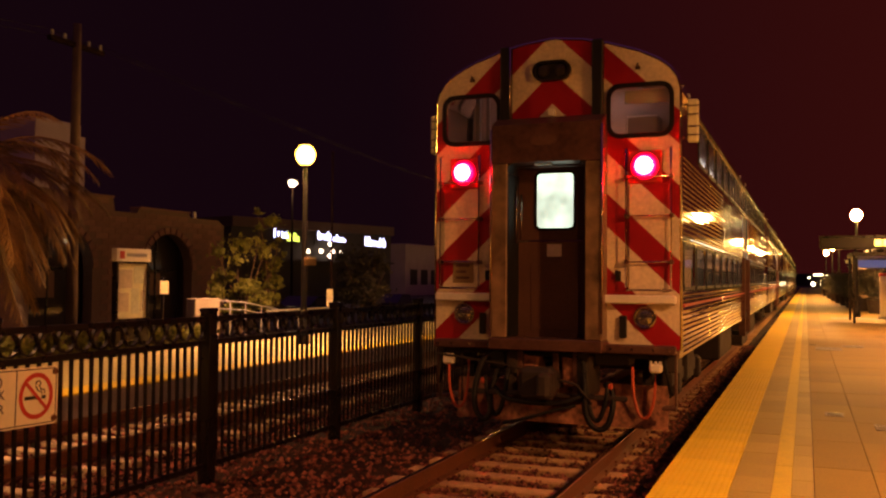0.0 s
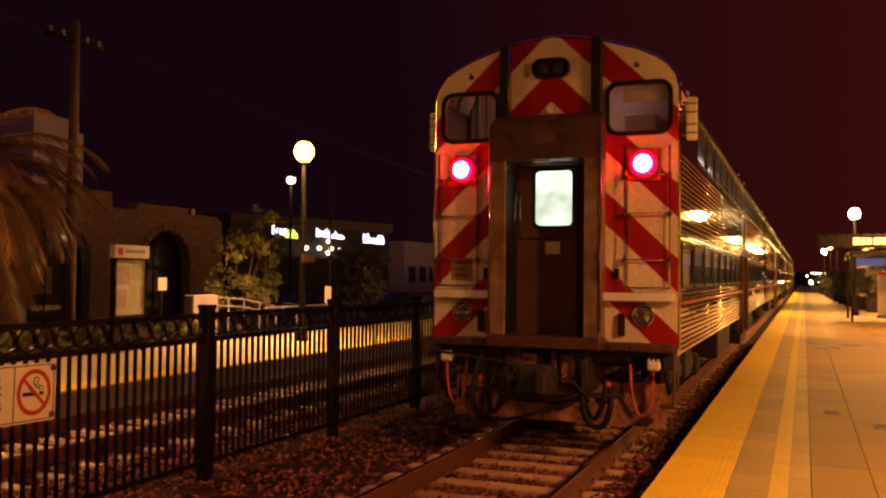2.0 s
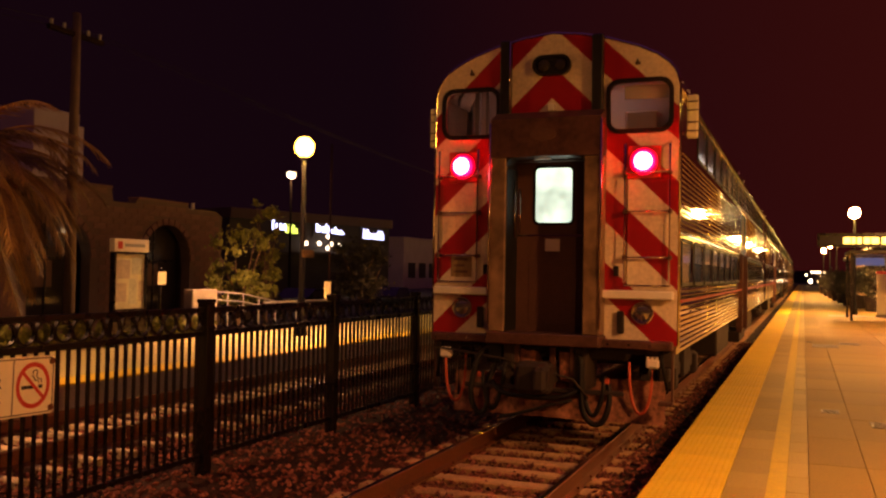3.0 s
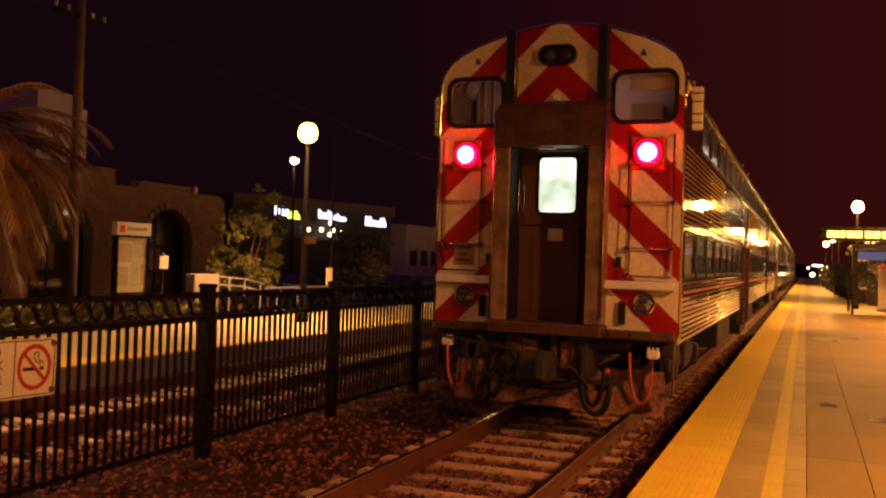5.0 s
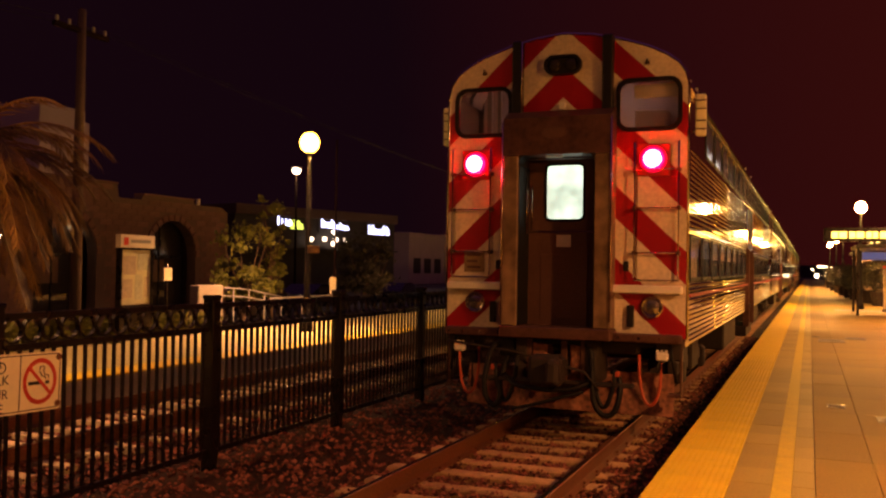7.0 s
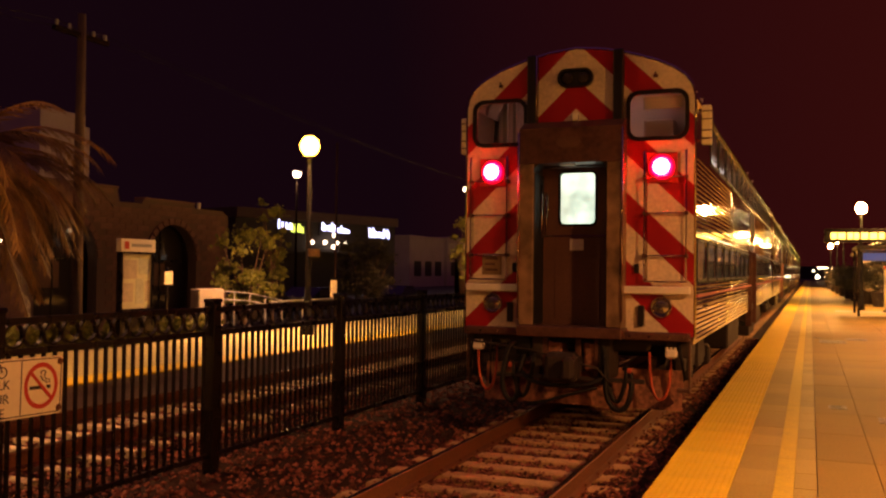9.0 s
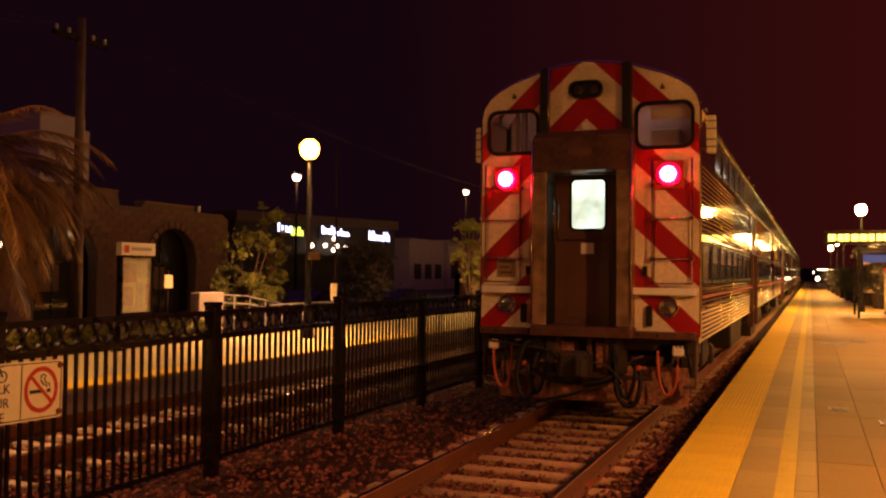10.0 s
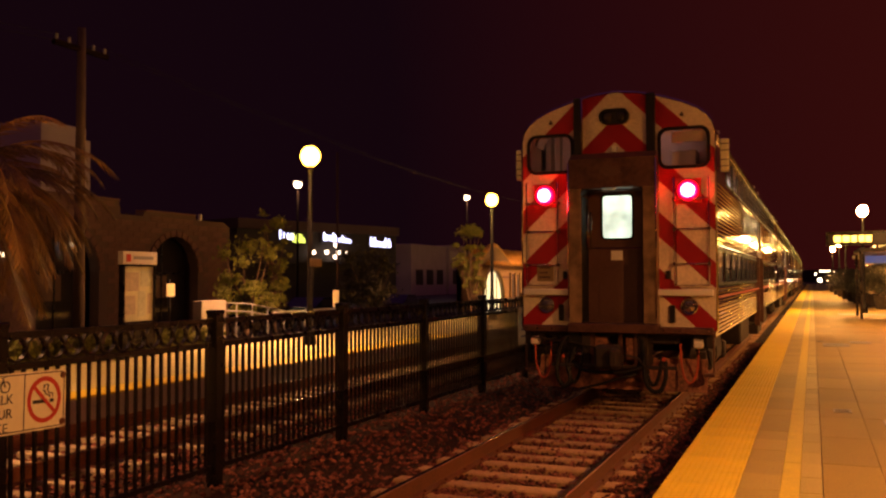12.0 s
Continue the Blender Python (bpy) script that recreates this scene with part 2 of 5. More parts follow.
def tube(bm, pts, r, seg=8, smooth=True, taper=None):
    """A round bar along a line of points; taper gives a radius per point."""
    pts = [Vector(p) for p in pts]
    rings = []
    for i, p in enumerate(pts):
        a, c = pts[max(i - 1, 0)], pts[min(i + 1, len(pts) - 1)]
        d = (c - a).normalized()
        side = d.cross(Vector((0, 0, 1)))
        if side.length < 0.05:
            side = d.cross(Vector((1, 0, 0)))
        side.normalize()
        up = side.cross(d)
        rad = taper[i] if taper else r
        rings.append([bm.verts.new(p + rad * (math.cos(k * 2 * math.pi / seg) * side + math.sin(k * 2 * math.pi / seg) * up)) for k in range(seg)])
    for a, c in zip(rings, rings[1:]):
        for k in range(seg):
            f = bm.faces.new((a[k], a[(k + 1) % seg], c[(k + 1) % seg], c[k]))
            f.smooth = smooth
    bm.faces.new(rings[0][::-1])
    bm.faces.new(rings[-1])


def tubed(pts, r, seg=8, taper=None):
    bm = bmesh.new()
    tube(bm, pts, r, seg, True, taper)
    bmesh.ops.recalc_face_normals(bm, faces=bm.faces[:])
    return bm


def rounded(x0, x1, z0, z1, r, n=4):
    """Corner-rounded rectangle as a loop of points."""
    out = []
    for cx, cz, a in ((x1 - r, z1 - r, 0), (x0 + r, z1 - r, 90), (x0 + r, z0 + r, 180), (x1 - r, z0 + r, 270)):
        for k in range(n + 1):
            w = radians(a + 90 * k / n)
            out.append((cx + r * math.cos(w), cz + r * math.sin(w)))
    return out


def plate(outer, holes, lo, hi, axis="y"):
    """A flat plate with holes, cut through: loops lie across the axis, from lo to hi along it."""
    bm = bmesh.new()

    def put(a, b, w):
        return (a, w, b) if axis == "y" else (w, a, b) if axis == "x" else (a, b, w)

    edges = []
    for loop in (outer, *holes):
        vs = [bm.verts.new(put(a, b, lo)) for a, b in loop]
        edges += [bm.edges.new((p, q)) for p, q in zip(vs, vs[1:] + vs[:1])]
    bmesh.ops.triangle_fill(bm, use_beauty=True, use_dissolve=False, edges=edges)
    r = bmesh.ops.extrude_face_region(bm, geom=bm.faces[:])
    move = Vector(put(0, 0, hi - lo))
    for g in r["geom"]:
        if isinstance(g, bmesh.types.BMVert):
            g.co += move
    bmesh.ops.recalc_face_normals(bm, faces=bm.faces[:])
    return bm


def sweep(profile, lo, hi, axis="y", closed=True):
    """A profile carried straight along an axis."""
    bm = bmesh.new()

    def put(a, b, w):
        return (a, w, b) if axis == "y" else (w, a, b)

    A = [bm.verts.new(put(a, b, lo)) for a, b in profile]
    B = [bm.verts.new(put(a, b, hi)) for a, b in profile]
    n = len(profile)
    for i in range(n if closed else n - 1):
        bm.faces.new((A[i], A[(i + 1) % n], B[(i + 1) % n], B[i]))
    if closed:
        bm.faces.new(A[::-1])
        bm.faces.new(B)
    bmesh.ops.recalc_face_normals(bm, faces=bm.faces[:])
    return bm


def disc(bm, centre, r, depth, axis="y", seg=24):
    rot = Matrix.Rotation(radians(90), 4, "X") if axis == "y" else Matrix.Rotation(radians(90), 4, "Y") if axis == "x" else Matrix.Identity(4)
    bmesh.ops.create_cone(bm, cap_ends=True, segments=seg, radius1=r, radius2=r, depth=depth, matrix=Matrix.Translation(centre) @ rot)


def ball(bm, centre, rx, ry, rz, u=16, v=10):
    bmesh.ops.create_uvsphere(bm, u_segments=u, v_segments=v, radius=1.0, matrix=Matrix.Translation(centre) @ Matrix.Diagonal((rx, ry, rz, 1)))
    for f in bm.faces:
        f.smooth = True


def ring(bm, centre, r, thick, axis="y", seg=20, sub=6):
    """A torus."""
    c = Vector(centre)
    rows = []
    for i in range(seg):
        a = 2 * math.pi * i / seg
        row = []
        for k in range(sub):
            b = 2 * math.pi * k / sub
            rad = r + thick * math.cos(b)
            p, q, w = rad * math.cos(a), rad * math.sin(a), thick * math.sin(b)
            row.append(bm.verts.new(c + (Vector((p, w, q)) if axis == "y" else Vector((w, p, q)))))
        rows.append(row)
    for i in range(seg):
        for k in range(sub):
            f = bm.faces.new((rows[i][k], rows[(i + 1) % seg][k], rows[(i + 1) % seg][(k + 1) % sub], rows[i][(k + 1) % sub]))
            f.smooth = True


def mesh_object(name, verts, faces, mat, parent=None):
    me = bpy.data.meshes.new(name)
    me.from_pydata(verts, [], faces)
    me.materials.append(mat)
    ob = new(name, me)
    ob.parent = parent
    return ob


def lettering(name, text, size, m, mat, parent):
    cu = bpy.data.curves.new(name, "FONT")
    cu.body, cu.size, cu.extrude = text, size, 0.0015
    cu.align_x, cu.align_y = "CENTER", "CENTER"
    cu.materials.append(mat)
    ob = new(name, cu)
    ob.parent = parent
    ob.matrix_basis = m
    return ob


# ================= ground, tracks, platforms =================
PZ = 0.20          # platform top above the rail head
TRACK2 = -5.49
EDGE, FAR_EDGE = 1.63, -7.06
rng = random.Random(7)

ground = part("ground", boxed(-400, 400, -60, 700, -0.9, -0.42), M["ground"])
tagged(ground, "dark asphalt ground in the night", "ground", kind="structure")
bed = part("ballast", boxed(-7.04, 1.60, -12, 260, -0.5, -0.265), M["soil"])
tagged(bed, "dark brown crushed stone ballast bed", "ballast", kind="structure")


def stones(count, x0, x1, y0, y1, lo, hi, seed):
    """Crushed stones strewn on the bed: one mesh."""
    r = np.random.RandomState(seed)
    base = np.array([(-1, 0, 0), (1, 0, 0), (0, -1, 0), (0, 1, 0), (0, 0, -1), (0, 0, 1)], float)
    tri = np.array([(0, 3, 5), (3, 1, 5), (1, 2, 5), (2, 0, 5), (3, 0, 4), (1, 3, 4), (2, 1, 4), (0, 2, 4)])
    y = y0 + (y1 - y0) * r.rand(count) ** 1.5
    c = np.stack([x0 + (x1 - x0) * r.rand(count), y, -0.262 + 0.02 * r.rand(count)], 1)
    size = lo + (hi - lo) * r.rand(count)
    v = base[None] * size[:, None, None] * (0.6 + 0.7 * r.rand(count, 6, 1))
    a = r.rand(count) * 6.28
    ca, sa = np.cos(a)[:, None], np.sin(a)[:, None]
    x, yy, z = v[..., 0], v[..., 1], v[..., 2]
    z = z * 0.7 + x * 0.25
    v = np.stack([ca * x - sa * yy, sa * x + ca * yy, z], 2) + c[:, None]
    f = (tri[None] + 6 * np.arange(count)[:, None, None]).reshape(-1, 3)
    return v.reshape(-1, 3).tolist(), f.tolist()


heap = mesh_object("ballast_stones", *stones(22000, -7.0, 1.55, 4.5, 32, 0.016, 0.045, 3), M["stone"])
tagged(heap, "loose crushed brown ballast stones", "stones", kind="stuff")


def crib_stones(cx, y_first, pitch, n_ties, per, seed):
    """Stones heaped between the ties, lapping over their edges."""
    r = np.random.RandomState(seed)
    V, F = [], []
    for i in range(n_ties):
        v, f = stones(per, cx - 1.3, cx + 1.3, 0, 1, 0.018, 0.042, seed + i)
        v = np.array(v).reshape(-1, 6, 3)
        c = v.mean(1)
        away = y_first + pitch * (i + 0.5) + (r.rand(len(c)) - 0.5) * (pitch - 0.10)
        level = -0.214 + 0.04 * r.rand(len(c)) - 0.05 * (1 - np.minimum(np.abs(away - y_first - pitch * (i + 0.5)) / (pitch / 2), 1))
        v += np.stack([np.zeros(len(c)), away - c[:, 1], level - c[:, 2]], 1)[:, None]
        k = len(V)
        V += v.reshape(-1, 3).tolist()
        F += [[a + k for a in q] for q in f]
    return V, F


cribs = mesh_object("ballast_stones", *crib_stones(0.0, 0.505 + 0.545 * 7, 0.545, 26, 560, 50), M["stone"])
tagged(cribs, "dark crushed stones heaped between the ties", "stones", kind="stuff")
cribs = mesh_object("ballast_stones", *crib_stones(TRACK2, 0.378 + 0.527 * 9, 0.527, 40, 300, 90), M["stone"])
tagged(cribs, "dark stones heaped between the ties of the second track", "stones", kind="stuff")


def shade_strip_stones(count, seed):
    """Stones added over the tie ends to darken the strip in the platform's shade."""
    v, f = stones(count, 0.96, 1.60, 4.5, 30, 0.018, 0.040, seed)
    v = np.array(v)
    v[:, 2] += 0.06 + 0.04 * np.clip((v[:, 0] - 0.88) / 0.2, 0, 1)
    return v.tolist(), f


# added heap that hides the tie ends, standing in for the platform's shadow
fill = part("ballast_shoulder", sweep([(0.94, -0.3), (1.06, -0.176), (1.60, -0.166), (1.60, -0.3)], -12, 240), M["soil"])
tagged(fill, "dark ballast added to deepen the shade by the platform wall", "ballast", kind="structure")
heap = mesh_object("ballast_stones", *shade_strip_stones(2600, 77), M["stone"])
tagged(heap, "crushed stones added in the shaded strip by the platform wall", "stones", kind="stuff")


def rail_profile(x):
    half = [(0.070, -0.18), (0.070, -0.168), (0.012, -0.150), (0.010, -0.045), (0.036, -0.034), (0.037, -0.006), (0.030, 0.0)]
    return [(x + a, b) for a, b in half] + [(x - a, b) for a, b in reversed(half)]


def railway(name, cx, label, y_first, pitch, wood="tie"):
    track = empty(name, (cx, 0, 0))
    for s in (-1, 1):
        part("rail", sweep(rail_profile(s * 0.755), -12, 240), M["rail"], track, "rusty steel rail")
        part("rail_head", boxed(s * 0.755 - 0.024, s * 0.755 + 0.024, -12, 240, -0.004, 0.003), M["railtop"], track, "polished running surface")
    bm = boxed(-1.25, 1.25, -0.10, 0.10, -0.34, -0.178, 0.014)
    for v in bm.verts:
        v.co += Vector((rng.uniform(-.012, .012), rng.uniform(-.012, .012), 0))
    first = part("tie", bm, M[wood], track)
    bm = bmesh.new()
    for i in range(-20, 420):
        y = y_first + pitch * i
        if 0 <= i < 110:
            ob = first if i == 0 else new("tie", first.data)
            ob.parent = track
            ob.matrix_basis = pose(rng.uniform(-.04, .04), y + rng.uniform(-.02, .02), rng.uniform(-.012, .004), 0, 0, rng.uniform(-.8, .8))
        else:
            box(bm, -1.25, 1.25, y - 0.11, y + 0.11, -0.34, -0.178)
    tagged(part("ties", bm, M[wood], track), kind="stuff")
    bm = boxed(-0.085, 0.085, -0.10, 0.10, -0.178, -0.160, 0.004)
    for sx in (-0.06, 0.06):
        box(bm, sx - 0.012, sx + 0.012, -0.03, 0.0, -0.16, -0.135)
    clip = part("tie_plate", bm, M["rail"], track)
    for i in range(60):
        for s in (-1, 1):
            ob = clip if i == 0 and s < 0 else new("tie_plate", clip.data)
            ob.parent = track
            ob.location = (s * 0.755, y_first + pitch * i, -0.003)
    return tagged(track, label, "railway track", kind="structure")


railway("track_1", 0.0, "rusty rails on weathered ties in ballast", 0.505, 0.545)
railway("track_2", TRACK2, "second track with rusty rails and pale tie ends", 0.378, 0.527, "pale_tie")

# near platform: kerb, tactile strip, buff band with a yellow line, slabs
platform = part("platform_near", boxed(EDGE + 0.01, 9.05, -30, 240, -0.6, PZ - 0.03), M["kerb"])
tagged(platform, "concrete station platform with yellow tactile edge", "platform", kind="structure")
far_platform = part("platform_far", boxed(-11.0, FAR_EDGE - 0.01, -30, 160, -0.6, PZ - 0.03), M["kerb"])
tagged(far_platform, "concrete platform opposite with yellow edge", "platform", kind="structure")


def dome_tile(w, l):
    """A tactile tile with rows of low domes."""
    bm = boxed(0.003, w - 0.003, 0.003, l - 0.003, -0.03, 0.0, 0.002)
    n = 12
    for i in range(n):
        for j in range(n):
            cx, cy = w * (i + .5) / n, l * (j + .5) / n
            b = [bm.verts.new((cx + 0.014 * math.cos(k * math.pi / 2.5), cy + 0.014 * math.sin(k * math.pi / 2.5), 0.0005)) for k in range(5)]
            t = [bm.verts.new((cx + 0.008 * math.cos(k * math.pi / 2.5), cy + 0.008 * math.sin(k * math.pi / 2.5), 0.0045)) for k in range(5)]
            bm.faces.new(t)
            for k in range(5):
                bm.faces.new((b[k], b[(k + 1) % 5], t[(k + 1) % 5], t[k]))
    return bm


def pave(parent, name, bm, mat, x, pitch, y0, near, total, rest_name, w, flip=1):
    first = part(name, bm, mat, parent)
    many = bmesh.new()
    used = 0
    for i in range(-int((y0 + 14) / pitch), total):
        y = y0 + i * pitch
        if 0 <= i < near:
            ob = first if used == 0 else new(name, first.data)
            used += 1
            ob.parent = parent
            ob.location = (x, y, PZ + rng.uniform(-0.0015, 0.0015))
        else:
            box(many, x + 0.003, x + w - 0.003, y + 0.003, y + pitch - 0.003, PZ - 0.03, PZ)
    if total > near:
        tagged(part(rest_name, many, mat, parent), kind="stuff")
    else:
        many.free()


pave(platform, "tactile_tile", dome_tile(0.60, 0.60), M["tactile"], EDGE, 0.60, 3.6, 70, 380, "tactile_tiles", 0.60)
pave(platform, "paver", boxed(0.001, 0.318, 0.001, 0.599, -0.03, 0, 0.002), M["buff"], 2.2315, 0.60, 3.6, 60, 380, "pavers", 0.31)
pave(platform, "paver", boxed(0.001, 0.172, 0.001, 0.599, -0.03, 0, 0.002), M["buff"], 2.70, 0.60, 3.6, 60, 380, "pavers", 0.17)
pave(platform, "line_tile", boxed(0, 0.148, 0.0, 1.80, -0.03, 0.0015, 0.001), M["yellow"], 2.551, 1.80, 3.6, 25, 126, "line_tiles", 0.135)
for k in range(5):
    w = 0.49 if k == 0 else 1.42
    x = 2.875 if k == 0 else 3.365 + 1.42 * (k - 1)
    pave(platform, "slab", boxed(0.0025, w - 0.0025, 0.0025, 1.5175, -0.03, 0, 0.003), M["slab"], x, 1.52, 3.0, 22, 155, "slabs", w)
pave(far_platform, "tactile_tile", boxed(0.003, 0.597, 0.003, 0.897, -0.03, 0, 0.003), M["tactile"], FAR_EDGE - 0.6, 0.90, 4.0, 45, 150, "tactile_tiles", 0.60)
for k in range(2):
    pave(far_platform, "slab", boxed(0.004, 1.646, 0.004, 1.796, -0.03, 0, 0.004), M["pale_slab"], FAR_EDGE - 0.6 - 1.65 * (k + 1), 1.80, 4.0, 24, 80, "slabs", 1.65)

# glints of lamplight on the paving, drawn as one pale strip
band = part("pale_band", boxed(3.9, 7.2, 44.4, 46.6, PZ - 0.01, PZ + 0.004), M["kerb"], platform, "pale band put in for glints across the platform")
# steel covers let into the platform
for cx, cy, w, l in ((3.35, 24.9, 0.62, 1.2), (3.15, 12.7, 0.22, 0.34), (3.72, 11.8, 0.3, 0.45), (3.0, 26.2, 0.2, 0.3), (3.95, 26.0, 0.5, 0.9)):
    bm = boxed(cx - w / 2, cx + w / 2, cy - l / 2, cy + l / 2, PZ - 0.01, PZ + 0.006, 0.002)
    for i in range(4):
        box(bm, cx - w / 2 + 0.03, cx + w / 2 - 0.03, cy - l / 2 + l * (i + 0.6) / 4.6, cy - l / 2 + l * (i + 0.8) / 4.6, PZ + 0.006, PZ + 0.009)
    tagged(part("access_cover", bm, M["plate"]), "grey galvanised access cover flush in the platform", "cover", "platform covers")


# ================= the train =================
CAR_LENGTH = 25.9
ARCH = [(1.49, 4.10), (1.455, 4.24), (1.37, 4.36), (1.24, 4.46), (1.02, 4.57), (0.69, 4.68), (0.35, 4.76), (0.0, 4.80)]


def arch_loop(bottom, grow=0.0):
    right = [(x + (grow if x > 0.1 else 0), z + grow) for x, z in ARCH]
    return [(-1.49 - grow, bottom), (1.49 + grow, bottom)] + right + [(-x, z) for x, z in right[-2::-1]]


def fluted(x, z0, z1, pitch, depth):
    """Closed profile of a corrugated steel sheet, flutes running along the car."""
    out, n = [], max(1, round((z1 - z0) / pitch))
    p = (z1 - z0) / n
    s = 1 if x > 0 else -1
    for i in range(n):
        a = z0 + i * p
        out += [(x, a), (x, a + p * 0.5)]
        out += [(x + s * depth * math.sin(k * math.pi / 6), a + p * (0.54 + 0.42 * k / 6)) for k in range(1, 6)]
        out.append((x, a + p * 0.98))
    out += [(x, z1), (x - s * 0.03, z1), (x - s * 0.03, z0)]
    return out


def flutes(x, z0, z1, y0, y1, car):
    """A fluted panel, its waves rounded."""
    ob = part("ribbed_panel", sweep(fluted(x, z0, z1, 0.062, 0.011), y0, y1), M["flute"], car)
    for f in ob.data.polygons:
        f.use_smooth = len(f.vertices) == 4 and 0.05 < abs(f.normal.z) < 0.97
    return ob


def car_body(car, lower, upper, door_y):
    """Stainless steel sides with two rows of windows, roof and lit inside."""
    y0, y1 = 0.06, CAR_LENGTH - 0.45
    d0, d1 = door_y, door_y + 1.9
    for s in (-1, 1):
        x = s * 1.47
        for a, b in ((y0, d0), (d1, y1)):
            flutes(x, 1.02, 1.76, a + 0.35 * (a == y0), b, car)
            flutes(x, 2.44, 3.40, a + 0.35 * (a == y0), b, car)
        for a, b in ((1.02, 1.76), (2.44, 3.40)):
            part("corner_panel", boxed(min(x, x - s * .03), max(x, x - s * .03) + 0.012, y0, y0 + 0.35, a, b), M["steel"], car)
        part("side_stripe", boxed(min(x, x + s * 0.026), max(x, x + s * 0.026), y0 + 0.36, d0, 1.60, 1.632), M["redstripe"], car, "thin red stripe")
        part("side_stripe", boxed(min(x, x + s * 0.026), max(x, x + s * 0.026), d1, y1, 1.60, 1.632), M["redstripe"], car, "thin red stripe")
        part("drip_rail", boxed(min(x, x + s * 0.04), max(x, x + s * 0.04), y0, y1, 4.085, 4.115), M["steel"], car)
        part("belt_rail", boxed(min(x, x + s * 0.03), max(x, x + s * 0.03), y0, y1, 2.425, 2.445), M["steel"], car)
        for (z0, z1, wz0, wz1, wins) in ((1.76, 2.42, 1.83, 2.34, lower), (3.40, 4.10, 3.52, 4.02, upper)):
            inside = [w for w in wins]
            holes = [rounded(a, b, wz0, wz1, 0.07, 3) for a, b in inside]
            outer = [(y0, z0), (d0, z0), (d1, z0), (y1, z0), (y1, z1), (d1, z1), (d0, z1), (y0, z1)]
            if z0 < 2:
                for lo, hi, sel in ((y0, d0, [h for h in holes if h[0][0] < d0]), (d1, y1, [h for h in holes if h[0][0] > d1])):
                    part("window_band", plate([(lo, z0), (hi, z0), (hi, z1), (lo, z1)], sel, x - s * 0.03, x, "x"), M["steel"], car)
            else:
                part("window_band", plate([(y0, z0), (y1, z0), (y1, z1), (y0, z1)], holes, x - s * 0.03, x, "x"), M["steel"], car)
            for a, b in inside:
                w = part("window", plate(rounded(a - 0.035, b + 0.035, wz0 - 0.035, wz1 + 0.035, 0.1, 3), [rounded(a + 0.005, b - 0.005, wz0 + 0.005, wz1 - 0.005, 0.07, 3)], x, x + s * 0.012, "x"), M["rubber"], car)
                pane = part("pane", boxed(x - 0.006 - s * 0.015, x + 0.006 - s * 0.015, a, b, wz0, wz1), M["winglass"], w)
                pane.visible_shadow = False
        # centre door, dark and set back, with steps that reach below the sill
        door = part("side_door", boxed(min(x - s * .10, x - s * .06), max(x - s * .10, x - s * .06), d0, d1, 0.62, 2.42, 0.004), M["brown"], car, "recessed double door")
        for a, b in ((d0 + .14, d0 + .8), (d0 + 1.1, d0 + 1.76)):
            part("door_window", boxed(min(x - s * .056, x - s * .06), max(x - s * .056, x - s * .06), a, b, 1.75, 2.25), M["winglass"], door)
        for a in (d0, d1):
            part("door_post", boxed(min(x - s * .1, x + s * .045), max(x - s * .1, x + s * .045), a - 0.035, a + 0.035, 0.62, 2.44, 0.006), M["worn_steel"], car)
        part("step_well", boxed(min(x - s * .4, x - s * .02), max(x - s * .4, x - s * .02), d0 - .05, d1 + .05, 0.40, 0.64, 0.01), M["under"], car)
    roof = [(x, z) for x, z in ARCH] + [(-x, z) for x, z in ARCH[-2::-1]]
    inner = [(x * 0.975, z - 0.04) for x, z in roof[::-1]]
    ob = part("roof", sweep(roof + inner, y0, y1), M["steel"], car)
    for f in ob.data.polygons:
        f.use_smooth = True
    part("floor", boxed(-1.44, 1.44, y0, y1, 1.00, 1.12), M["under"], car)
    part("gallery_floor", boxed(-1.43, -0.55, 1.4, y1 - 1, 2.62, 2.68), M["liner"], car)
    part("gallery_floor", boxed(0.55, 1.43, 1.4, y1 - 1, 2.62, 2.68), M["liner"], car)
    part("ceiling", boxed(-1.35, 1.35, 0.3, y1 - 0.1, 4.36, 4.38), M["liner"], car)
    for a in (1.6, CAR_LENGTH - 1.6, d0 - 0.05, d1 + 0.05):
        part("bulkhead", boxed(-1.42, 1.42, a, a + 0.04, 1.12, 4.36), M["liner"], car)
    for s in (-1, 1):
        part("light_strip", boxed(s * 0.75 - 0.08, s * 0.75 + 0.08, 1.8, y1 - 1.8, 4.33, 4.358), M["car_light"], car, "ceiling light strip")
        part("light_strip", boxed(s * 1.0 - 0.06, s * 1.0 + 0.06, 1.8, y1 - 1.8, 2.585, 2.618), M["car_light"], car, "lit strip under the gallery")
        bm = bmesh.new()
        for i in range(int((y1 - 3.4) / 0.9)):
            for z in (1.12, 2.68):
                y = 1.9 + 0.9 * i
                box(bm, s * 0.98 - 0.4, s * 0.98 + 0.4, y, y + 0.42, z + 0.36, z + 0.44)
                box(bm, s * 0.98 - 0.4, s * 0.98 + 0.4, y + 0.40, y + 0.48, z + 0.4, z + 0.98)
        tagged(part("seats", bm, M["seat"], car), kind="stuff")
    # other end and running gear
    part("end_wall", plate(arch_loop(1.05), [], y1 - 0.04, y1), M["steel"], car)
    part("diaphragm", boxed(-0.6, 0.6, y1, CAR_LENGTH - 0.05, 1.1, 3.4, 0.05), M["rubber"], car)
